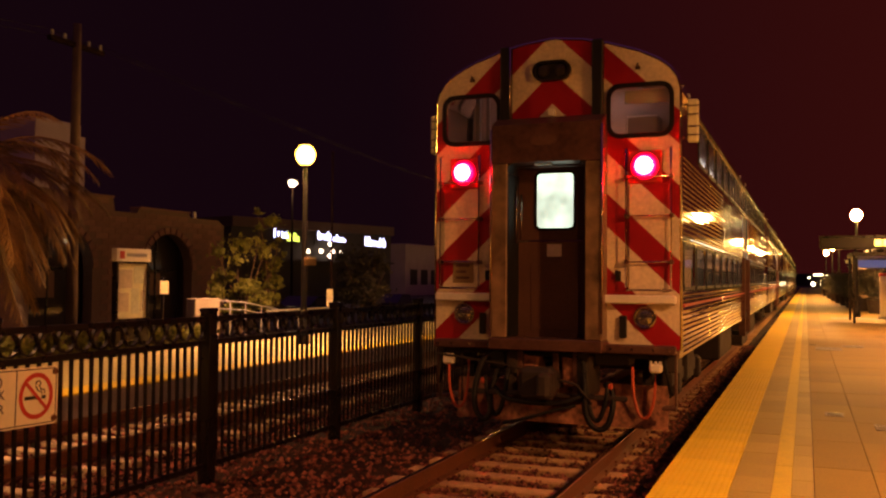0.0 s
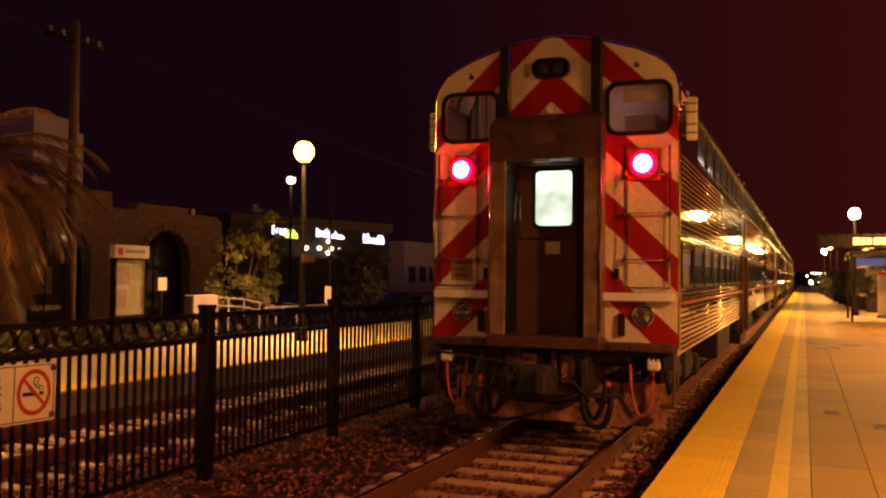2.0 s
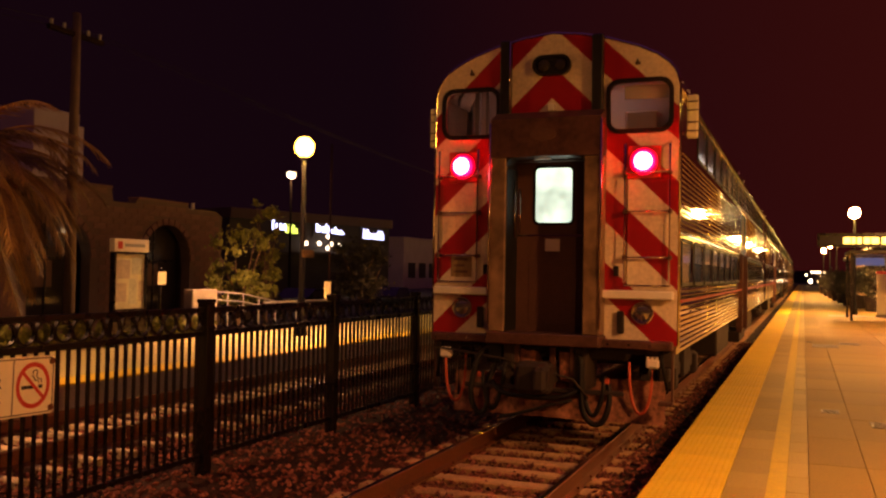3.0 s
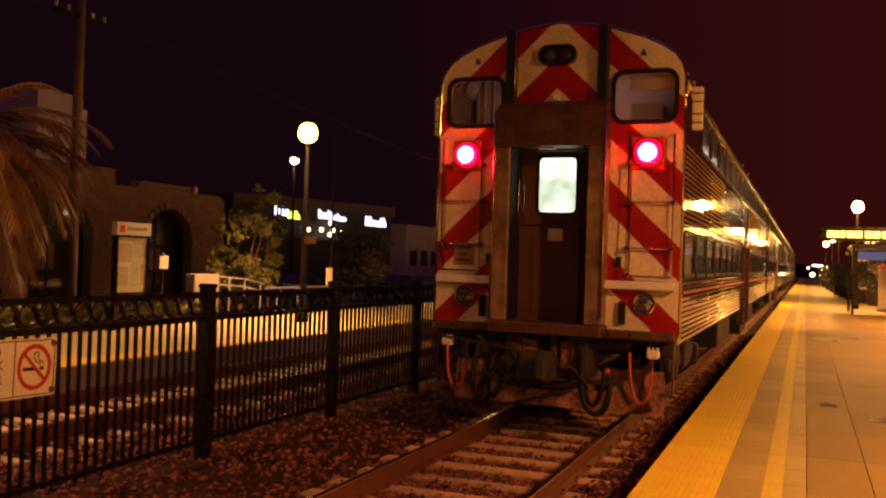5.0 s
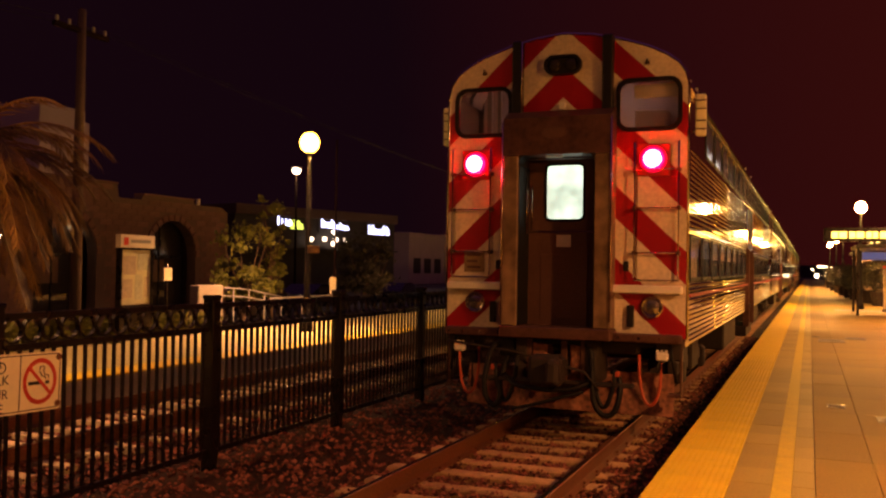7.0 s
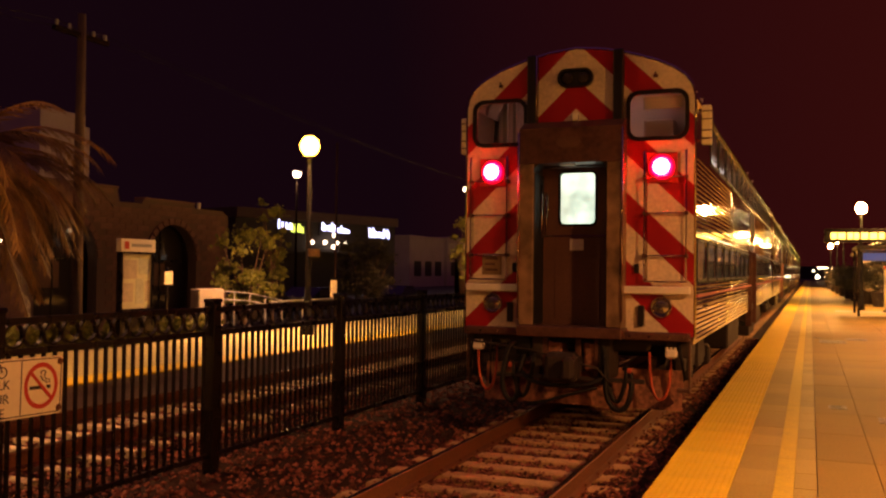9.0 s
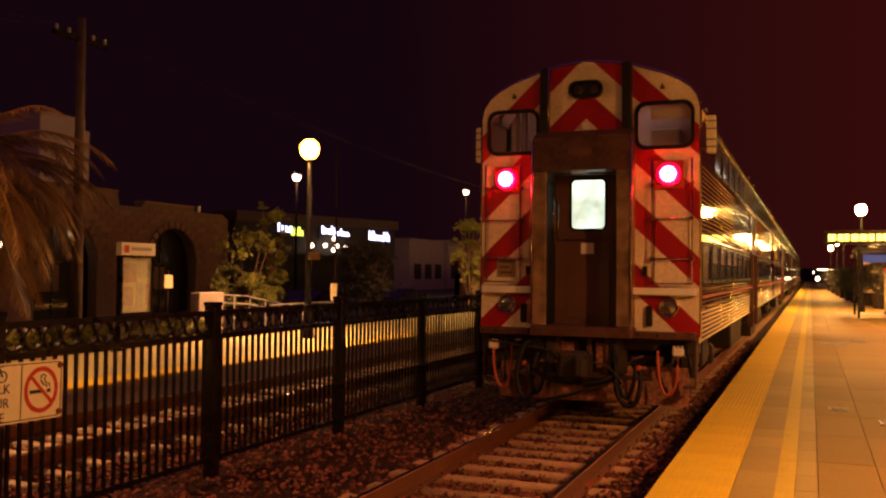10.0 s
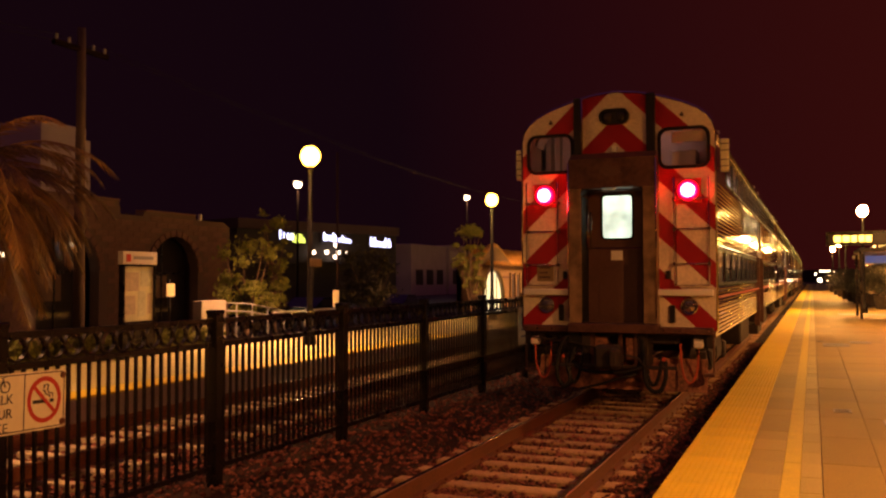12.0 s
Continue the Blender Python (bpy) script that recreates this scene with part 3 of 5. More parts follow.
    for cy in (4.1, CAR_LENGTH - 4.1):
        bm = bmesh.new()
        for s in (-1, 1):
            box(bm, s * 1.02 - 0.07, s * 1.02 + 0.07, cy - 1.75, cy + 1.75, 0.42, 0.62, 0.02)
            for q in (-1.3, 1.3):
                box(bm, s * 1.02 - 0.13, s * 1.02 + 0.13, cy + q - 0.17, cy + q + 0.17, 0.28, 0.62, 0.03)
            box(bm, s * 1.02 - 0.12, s * 1.02 + 0.12, cy - 0.45, cy + 0.45, 0.36, 0.86, 0.04)
        box(bm, -1.0, 1.0, cy - 0.25, cy + 0.25, 0.5, 0.98, 0.03)
        truck = part("truck", bm, M["under"], car, "grimy cast truck frame")
        for q in (-1.3, 1.3):
            for s in (-1, 1):
                bm = bmesh.new()
                disc(bm, (s * 0.75, cy + q, 0.43), 0.43, 0.13, "x", 28)
                disc(bm, (s * 0.70, cy + q, 0.43), 0.455, 0.03, "x", 28)
                part("wheel", bm, M["under"], truck)
    part("equipment_box", boxed(0.6, 1.35, 6.8, 9.6, 0.45, 0.99, 0.03), M["under"], car)
    part("equipment_box", boxed(0.6, 1.35, 15.5, 18.6, 0.42, 0.99, 0.03), M["under"], car)
    part("equipment_box", boxed(-1.35, -0.6, 7.5, 10.6, 0.45, 0.99, 0.03), M["under"], car)


def window_rows(door_y):
    low = [(0.55 + 1.32 * i, 0.55 + 1.32 * i + 1.12) for i in range(8)]
    low = [w for w in low if w[1] < door_y - 0.1] + [(door_y + 2.15 + 1.32 * i, door_y + 3.27 + 1.32 * i) for i in range(7)]
    up = [(2.2 + 1.32 * i, 3.3 + 1.32 * i) for i in range(16)]
    return low, up


def cab_end(car):
    """The striped end of the last car."""
    # end wall with two windows and the doorway cut through
    wl, wr = rounded(-1.37, -0.69, 3.61, 4.16, 0.12), rounded(0.70, 1.39, 3.61, 4.16, 0.12)
    doorway = [(-0.5, 1.2), (0.5, 1.2), (0.5, 3.32), (-0.5, 3.32)]
    part("end_panel", plate(arch_loop(1.12), [wl, wr, doorway], 0.0, 0.05), M["chevron"], car, "white end panel with red chevrons")
    bm = bmesh.new()
    loop = arch_loop(1.12, 0.012)
    tube(bm, [(x, 0.02, z) for x, z in loop[1:]] + [(loop[0][0], 0.02, loop[0][1])], 0.022, 6)
    part("end_edge", bm, M["steel"], car, "steel edge moulding")
    for x0, x1, name in ((-1.37, -0.69, "cab_window"), (0.70, 1.39, "cab_window")):
        w = part(name, plate(rounded(x0 - 0.045, x1 + 0.045, 3.565, 4.205, 0.15), [rounded(x0 + 0.006, x1 - 0.006, 3.616, 4.154, 0.115)], -0.028, 0.0), M["rubber"], car, "rounded window in a black rubber seal")
        p = part("pane", plate(rounded(x0, x1, 3.61, 4.16, 0.12), [], 0.014, 0.024), M["winglass"], w)
        p.visible_shadow = False
    # cab inside, seen dimly through the upper windows
    part("cab_back_wall", boxed(-1.40, 1.40, 1.05, 1.09, 3.45, 4.36), M["liner"], car)
    part("cab_floor", boxed(-1.42, 1.42, 0.06, 1.05, 3.40, 3.45), M["liner"], car)
    part("cab_locker", boxed(0.75, 1.15, 0.7, 1.04, 3.45, 3.95, 0.02), M["liner"], car)
    part("cab_blind", boxed(0.85, 1.36, 0.10, 0.11, 3.98, 4.14), M["grey"], car, "half-drawn grey blind")
    part("cab_pillar", boxed(-1.16, -1.10, 0.5, 0.56, 3.45, 4.3), M["grey"], car)
    part("cab_pillar", boxed(-0.98, -0.94, 0.4, 0.44, 3.45, 4.3), M["grey"], car)
    part("cab_light", boxed(-0.9, 0.9, 0.6, 0.75, 4.33, 4.355), M["cab_lamp"], car, "cab ceiling light")
    # doorway box standing proud of the end
    for s in (-1, 1):
        part("door_surround", boxed(min(s * .665, s * .47), max(s * .665, s * .47), -0.30, 0.0, 1.22, 3.288, 0.012), M["post_steel"], car, "scuffed steel buffer post beside the doorway")
        bm = bmesh.new()
        tube(bm, [(s * 0.668, -0.315, 1.3), (s * 0.668, -0.315, 3.70)], 0.012, 6)
        part("edge_bead", bm, M["steel"], car)
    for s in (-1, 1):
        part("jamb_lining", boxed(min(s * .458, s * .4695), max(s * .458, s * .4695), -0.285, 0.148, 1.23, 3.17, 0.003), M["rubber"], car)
        part("door_jamb", boxed(min(s * .475, s * .54), max(s * .475, s * .54), 0.0, 0.16, 1.2, 3.32, 0.004), M["brown"], car)
    part("door_header", boxed(-0.54, 0.54, 0.0, 0.16, 3.27, 3.36, 0.004), M["brown"], car)
    for s in (-1, 1):
        # rounded upper corners of the doorway
        bm = sweep([(s * 0.47, 3.29), (s * 0.47, 3.17)] + [(s * (0.37 + 0.10 * math.cos(q * math.pi / 10)), 3.19 + 0.10 * math.sin(q * math.pi / 10)) for q in range(6)], -0.29, -0.02)
        part("corner_gusset", bm, M["black"], car)
    hood = [(-0.31, 3.29), (0.0, 3.29), (0.0, 3.86), (-0.10, 3.85), (-0.31, 3.74)]
    part("door_hood", sweep(hood, -0.665, 0.665, "x"), M["worn_steel"], car, "worn steel hood over the doorway")
    part("emblem", plate([(-0.16 * math.cos(q * math.pi / 12) - 0.02, 3.545 + 0.075 * math.sin(q * math.pi / 12)) for q in range(24)], [], -0.325, -0.309), M["brown"], car, "faded dark oval emblem")
    part("threshold", boxed(-0.68, 0.68, -0.36, 0.06, 1.08, 1.22, 0.015), M["worn_steel"], car)
    for s in (-1, 1):
        part("end_post", boxed(min(s * .50, s * .63), max(s * .50, s * .63), -0.11, 0.0, 3.80, 4.74, 0.015), M["black"], car, "dark collision post")
    part("post_bead", tubed([(-0.50, -0.11, 3.86), (-0.50, -0.11, 4.72)], 0.01, 6), M["steel"], car)
    door = part("end_door", plate(rounded(-0.48, 0.48, 1.2, 3.30, 0.03), [rounded(-0.235, 0.235, 2.53, 3.21, 0.06)], 0.15, 0.19), M["brown"], car, "brown end door with a lit window")
    part("door_pane", plate(rounded(-0.235, 0.235, 2.53, 3.21, 0.06), [], 0.165, 0.175), M["door_glow"], door, "brightly lit door glass")
    part("window_seal", plate(rounded(-0.26, 0.26, 2.505, 3.235, 0.08), [rounded(-0.228, 0.228, 2.537, 3.203, 0.055)], 0.138, 0.15), M["rubber"], door)
    part("notice", boxed(-0.10, 0.08, 0.144, 0.15, 2.19, 2.34), M["plug"], door, "pale notice sticker")
    part("door_rail", boxed(-0.46, 0.46, 0.14, 0.15, 2.37, 2.39), M["steel"], door)
    part("kick_panel", boxed(-0.30, 0.30, 0.143, 0.15, 1.30, 2.10, 0.003), M["brown"], door)
    part("grab_bar", tubed([(-0.44, -0.02, 2.35), (-0.44, -0.02, 3.05)], 0.014, 6), M["steel"], car)
    part("grab_bar", tubed([(-0.40, 0.06, 2.4), (-0.40, 0.06, 2.95)], 0.012, 6), M["steel"], car)
    part("hood_lamp", boxed(-0.16, 0.04, -0.20, -0.12, 3.27, 3.292), M["plug"], car, "small lamp under the hood")
    # headlight pair in an oval housing
    bm = plate(rounded(-0.235, 0.235, 4.30, 4.54, 0.115, 6), [rounded(-0.20, 0.20, 4.33, 4.51, 0.085, 6)], -0.07, 0.0)
    head = part("headlight", bm, M["black"], car, "unlit twin headlight in a black oval housing")
    part("housing_back", plate(rounded(-0.2, 0.2, 4.33, 4.51, 0.085, 6), [], -0.02, -0.005), M["black"], head)
    for x in (-0.105, 0.105):
        bm = bmesh.new()
        ball(bm, (x, -0.03, 4.42), 0.08, 0.03, 0.08)
        part("lens", bm, M["darkglass"], head)
    part("horn_bracket", boxed(-0.03, 0.05, -0.10, -0.02, 3.86, 3.95, 0.01), M["plug"], car)
    # red marker lamps, ladders, ditch lamps, steps
    for s in (-1, 1):
        bm = bmesh.new()
        disc(bm, (s * 1.11, -0.045, 3.225), 0.125, 0.05, "y", 24)
        lamp = part("marker_lamp", bm, M["black"], car, "glowing red marker lamp")
        bm = bmesh.new()
        ball(bm, (s * 1.11, -0.075, 3.225), 0.128, 0.07, 0.128, 20, 10)
        part("lens", bm, M["red_glow"], lamp, "bright red glowing lens")
        # pale ball before the lens imitates its overexposed centre
        bm = bmesh.new()
        ball(bm, (s * 1.11, -0.118, 3.225), 0.104, 0.045, 0.104, 20, 10)
        part("bulb", bm, M["blown_core"], lamp, "white ball put in for the lamp's overexposed centre")
        part("mounting_plate", boxed(s * 1.11 - 0.19, s * 1.11 + 0.19, -0.04, 0.0, 3.03, 3.41, 0.008), M["redstripe"], car, "square red plate behind the lamp")
        # added glowing ring, drawn for the red halo round the lamp
        bm = bmesh.new()
        ring(bm, (s * 1.11, -0.058, 3.225), 0.142, 0.018, "y", 24, 6)
        part("lens_rim", bm, M["red_halo"], lamp, "glowing red ring put in for the lamp's halo")
        bm = bmesh.new()
        for x in (s * 0.90, s * 1.41):
            tube(bm, [(x, 0.0, 1.80), (x, -0.09, 1.83), (x, -0.09, 3.42), (x, 0.0, 3.45)], 0.013, 6)
        part("ladder_rail", bm, M["steel"], car)
        for z in (1.80, 2.12, 2.65, 3.10):
            part("rung", tubed([(s * 0.90, -0.09, z), (s * 1.41, -0.09, z)], 0.011, 6), M["steel"], car)
        for x in (s * 0.90, s * 1.41):
            for z in (2.12, 2.65, 3.10):
                part("bracket", boxed(x - .02, x + .02, -0.11, 0.0, z - .025, z + .025, 0.005), M["worn_steel"], car)
        part("ladder_panel", boxed(min(s * .925, s * 1.385), max(s * .925, s * 1.385), -0.035, 0.0, 1.80, 3.02, 0.006), M["chevron"], car)
        part("step_beam", boxed(min(s * .63, s * 1.46), max(s * .63, s * 1.46), -0.12, 0.0, 1.64, 1.74, 0.015), M["white"], car, "painted step beam")
        part("lower_step", boxed(min(s * .66, s * 1.46), max(s * .66, s * 1.46), -0.16, 0.05, 1.07, 1.17, 0.015), M["worn_steel"], car)
        bm = bmesh.new()
        ring(bm, (s * 1.105, -0.02, 1.48), 0.115, 0.022)
        d = part("ditch_lamp", bm, M["steel"], car, "round unlit lamp in a chrome ring")
        bm = bmesh.new()
        ball(bm, (s * 1.105, 0.0, 1.48), 0.105, 0.045, 0.105)
        part("lens", bm, M["lensglass"], d)
        part("socket_box", boxed(s * 0.86 - 0.04, s * 0.86 + 0.04, -0.06, 0.0, 1.24, 1.5, 0.01), M["black"], car)
        part("latch", boxed(s * 0.80 - 0.03, s * 0.80 + 0.03, -0.05, 0.0, 1.90, 2.02, 0.008), M["black"], car)
        # mirror box on the side
        mb = part("mirror", boxed(min(s * 1.555, s * 1.675), max(s * 1.555, s * 1.675), 0.22, 0.30, 3.52, 4.02, 0.015), M["sign"], car, "pale mirror with a wire guard")
        for z in (3.60, 3.70, 3.84, 3.94):
            part("guard_wire", tubed([(s * 1.55, 0.205, z), (s * 1.68, 0.205, z)], 0.008, 6), M["worn_steel"], mb)
        for z in (3.58, 3.96):
            part("arm", boxed(min(s * 1.47, s * 1.56), max(s * 1.47, s * 1.56), 0.25, 0.28, z - .015, z + .015), M["steel"], mb)
        # cable loops that hang from the end sill
        plug = part("cable_plug", boxed(s * 1.25 - 0.07, s * 1.25 + 0.07, -0.20, -0.10, 0.87, 0.97, 0.02), M["plug"], car, "white plug of a hanging cable")
        for q in (-0.05, 0.0, 0.05):
            part("prong", boxed(s * 1.25 + q - .012, s * 1.25 + q + .012, -0.19, -0.16, 0.96, 1.0), M["plug"], plug)
        xa, xb = s * 1.25, s * 0.99
        pts = [(xa + (xb - xa) * (0.5 - 0.5 * math.cos(math.pi * k / 12)), -0.16, 0.93 - 0.58 * math.sin(math.pi * k / 12) ** 0.75) for k in range(13)]
        part("cable", tubed(pts, 0.017, 8), M["hose"], car, "hanging orange jumper cable")
        # dark brake hoses
        xa, xb = s * 0.45, s * 0.74
        pts = [(xa + (xb - xa) * k / 12, -0.28, 0.86 - 0.50 * math.sin(math.pi * k / 12) ** 0.7 - 0.10 * k / 12) for k in range(13)]
        part("brake_hose", tubed(pts, 0.028, 8), M["rubber"], car, "black air hose")
        part("glad_hand", boxed(s * 0.76 - .03, s * 0.76 + .03, -0.31, -0.25, 0.67, 0.74, 0.015), M["hose"], car, "small red hose coupling")
        part("sill_end", boxed(min(s * 1.15, s * 1.46), max(s * 1.15, s * 1.46), -0.02, 0.5, 0.86, 1.08, 0.02), M["under"], car)
    # registration plate of the lower left corner: unreadable lettering as bars
    tag = part("data_plate", boxed(-1.25, -0.98, -0.047, -0.0352, 1.86, 2.14, 0.004), M["stucco"], car, "small tan data plate with dark lettering bars")
    for r in range(3):
        part("bar", boxed(-1.21, -1.03 - 0.04 * (r == 1), -0.051, -0.0475, 2.06 - r * .075, 2.09 - r * .075), M["worn_steel"], tag)
    for s in (-1, 1):
        bm = bmesh.new()
        ring(bm, (s * 1.02, -0.03, 4.40), 0.028, 0.007, "x", 12, 5)
        part("lifting_eye", bm, M["black"], car)
        part("lifting_eye_base", boxed(s * 1.02 - .03, s * 1.02 + .03, -0.012, 0.0, 4.36, 4.40), M["worn_steel"], car)
    # coupler, draft gear and the plate low down in front of the truck
    bm = boxed(-0.14, 0.14, -0.55, 0.3, 0.62, 0.86, 0.03)
    box(bm, -0.20, 0.20, -0.72, -0.45, 0.56, 0.92, 0.05)
    box(bm, 0.05, 0.20, -0.88, -0.66, 0.60, 0.88, 0.04)
    part("coupler", bm, M["under"], car, "grimy knuckle coupler")
    # thick air and steam hoses looping under the end sill
    loops = [[(-0.62, -0.12, 1.02), (-0.78, -0.22, 0.95), (-0.86, -0.30, 0.6), (-0.84, -0.32, 0.36), (-0.74, -0.32, 0.25), (-0.66, -0.30, 0.34), (-0.68, -0.26, 0.55), (-0.60, -0.15, 0.86)],
             [(-0.60, -0.05, 0.99), (-0.2, -0.14, 1.03), (0.30, -0.16, 1.03), (0.44, -0.22, 0.92), (0.47, -0.30, 0.6), (0.50, -0.32, 0.36), (0.60, -0.33, 0.23), (0.72, -0.32, 0.25), (0.79, -0.30, 0.44), (0.77, -0.24, 0.66), (0.68, -0.2, 0.72)],
             [(-0.62, -0.24, 0.62), (-0.45, -0.36, 0.52), (-0.1, -0.40, 0.49), (0.25, -0.38, 0.51), (0.45, -0.3, 0.60)],
             [(-0.50, -0.30, 0.22), (-0.2, -0.36, 0.30), (0.1, -0.36, 0.40), (0.36, -0.28, 0.47)]]
    for pts, rad in zip(loops, (0.036, 0.034, 0.03, 0.02)):
        smooth = []
        for i in range(len(pts) - 1):
            q = [Vector(pts[max(0, min(len(pts) - 1, i + j))]) for j in (-1, 0, 1, 2)]
            for k in range(4):
                u = k / 4
                smooth.append(0.5 * (2 * q[1] + (q[2] - q[0]) * u + (2 * q[0] - 5 * q[1] + 4 * q[2] - q[3]) * u * u + (3 * q[1] - q[0] - 3 * q[2] + q[3]) * u ** 3))
        smooth.append(Vector(pts[-1]))
        part("air_hose", tubed(smooth, rad, 8), M["rubber"], car, "thick black hose")
    part("pipe_bracket", boxed(-0.72, -0.52, -0.2, 0.1, 0.84, 1.06, 0.02), M["rubber"], car)
    part("step_iron", tubed([(-1.40, -0.05, 1.0), (-1.40, -0.05, 0.42), (-1.12, -0.05, 0.42), (-1.12, -0.05, 1.0)], 0.016, 6), M["under"], car)
    bm = bmesh.new()
    for x0, x1 in ((-0.5, -0.36), (0.36, 0.5)):
        box(bm, x0, x1, -0.22, 0.4, 0.55, 1.08, 0.02)
    box(bm, -0.9, 0.9, 0.1, 0.5, 0.9, 1.08, 0.02)
    box(bm, -0.95, 0.95, -0.30, -0.24, 0.545, 0.60, 0.01)
    part("draft_gear", bm, M["under"], car)
    for x, w in ((-0.22, 0.10), (0.24, 0.08)):
        part("valve", boxed(x - w, x + w, -0.16, 0.2, 0.66, 1.05, 0.03), M["pilot"], car)
    part("drawbar_carrier", boxed(-0.42, 0.42, -0.20, -0.12, 0.50, 0.58, 0.012), M["worn_steel"], car, "worn steel carrier bar")
    for x in (-0.34, 0.10, 0.34):
        part("hanger", boxed(x - 0.035, x + 0.035, -0.20, -0.14, 0.58, 1.06, 0.008), M["worn_steel"], car)
    for s in (-1, 1):
        bm = bmesh.new()
        for x in (s * 0.74, s * 0.98, s * 1.22, s * 1.40):
            disc(bm, (x, -0.165, 1.12), 0.016, 0.012, "y", 8)
        part("sill_bolts", bm, M["steel"], car)
        part("side_step", boxed(min(s * 1.30, s * 1.46), max(s * 1.30, s * 1.46), -0.06, 0.10, 0.44, 0.48, 0.008), M["worn_steel"], car, "corner step")
        part("step_hanger", boxed(s * 1.45 - 0.012, s * 1.45 + 0.012, -0.02, 0.06, 0.46, 1.08, 0.004), M["worn_steel"], car)
        part("tail_pipe", tubed([(s * 1.33, -0.06, 1.06), (s * 1.36, -0.10, 0.88), (s * 1.40, -0.06, 0.62)], 0.02, 6), M["rubber"], car)
    prof = [(0.30, 0.16), (0.33, 0.16), (0.43, 0.66), (0.40, 0.66)]
    part("pilot_plate", sweep(prof, -1.32, 1.32, "x"), M["pilot"], car, "dirty rust-brown pilot plate")
    part("uncoupling_rod", tubed([(-1.4, -0.2, 1.0), (-0.5, -0.25, 0.9), (0.4, -0.4, 0.72), (0.55, -0.3, 0.5)], 0.014, 6), M["under"], car)


def coach(name, label, cab):
    car = empty(name)
    low, up = window_rows(11.6)
    car_body(car, low, up, 11.6)
    if cab:
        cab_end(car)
    else:
        part("front_wall", plate(arch_loop(1.05), [], 0.02, 0.06), M["steel"], car)
        part("diaphragm", boxed(-0.6, 0.6, -0.05, 0.02, 1.1, 3.4, 0.01), M["rubber"], car)
    return tagged(car, label, "train car", "cars of the train")


cab_car = coach("cab_car", "ribbed stainless steel bilevel car with red chevron end", True)
coach_car = coach("passenger_car", "ribbed stainless steel bilevel coach in the train", False)
cars = [cab_car, coach_car] + [copy_thing(coach_car, pose(0, 0, 0)) for _ in range(3)]


# ================= fence between the tracks =================
FENCE_X, BAY, POST0 = -3.03, 2.77, -0.38
PICKET_PITCH, HOOP_PITCH = 0.1176, 0.2
fence = empty("fence", (FENCE_X, 0, 0))
tagged(fence, "black iron picket fence with a row of rings", "fence")


def fence_post():
    bm = boxed(-0.065, 0.065, -0.065, 0.065, -0.30, 1.56, 0.008)
    box(bm, -0.075, 0.075, -0.075, 0.075, 1.54, 1.585, 0.012)
    return bm


post = part("post", fence_post(), M["iron"], fence)
picket = part("picket", boxed(-0.014, 0.014, -0.014, 0.014, -0.10, 1.24, 0.002), M["iron"], fence)
hoop_bm = bmesh.new()
for k in range(20):
    # flat bar bent to a circle
    w, v = 2 * math.pi * k / 20, 2 * math.pi * (k + 1) / 20
    q = [[hoop_bm.verts.new((x, r * math.cos(a), r * math.sin(a))) for x, r in ((-0.02, 0.087), (0.02, 0.087), (0.02, 0.103), (-0.02, 0.103))] for a in (w, v)]
    for i in range(4):
        hoop_bm.faces.new((q[0][i], q[0][(i + 1) % 4], q[1][(i + 1) % 4], q[1][i]))
bmesh.ops.remove_doubles(hoop_bm, verts=hoop_bm.verts[:], dist=0.0005)
bmesh.ops.recalc_face_normals(hoop_bm, faces=hoop_bm.faces[:])
hoop = part("hoop", hoop_bm, M["iron"], fence)
rail_part = part("rail", boxed(-0.02, 0.02, 0.065, BAY - 0.065, -0.025, 0.025, 0.004), M["iron"], fence)
far_bm = bmesh.new()
first = {"post": True, "picket": True, "hoop": True, "rail": True}


def place(src, x, y, z):
    ob = src if first[src.name.split(".")[0]] else new(src.name.split(".")[0], src.data)
    first[src.name.split(".")[0]] = False
    ob.parent = fence
    ob.location = (x, y, z)


for i in range(-3, 26):
    y = POST0 + BAY * i
    place(post, 0, y, 0)
    for z in (1.475, 1.225, -0.06):
        place(rail_part, 0, y, z)
    for k in range(22):
        p = y + BAY / 2 + (k - 10.5) * PICKET_PITCH
        if 0 <= i < 12:
            place(picket, 0, p, 0)
        else:
            box(far_bm, -0.014, 0.014, p - 0.014, p + 0.014, -0.10, 1.24)
    for k in range(13):
        p = y + BAY / 2 + (k - 6) * HOOP_PITCH
        if 0 <= i < 12:
            place(hoop, 0, p, 1.356)
        else:
            ring(far_bm, (0, p, 1.356), 0.096, 0.012, "x", 10, 4)
tagged(part("pickets", far_bm, M["iron"], fence), kind="stuff")


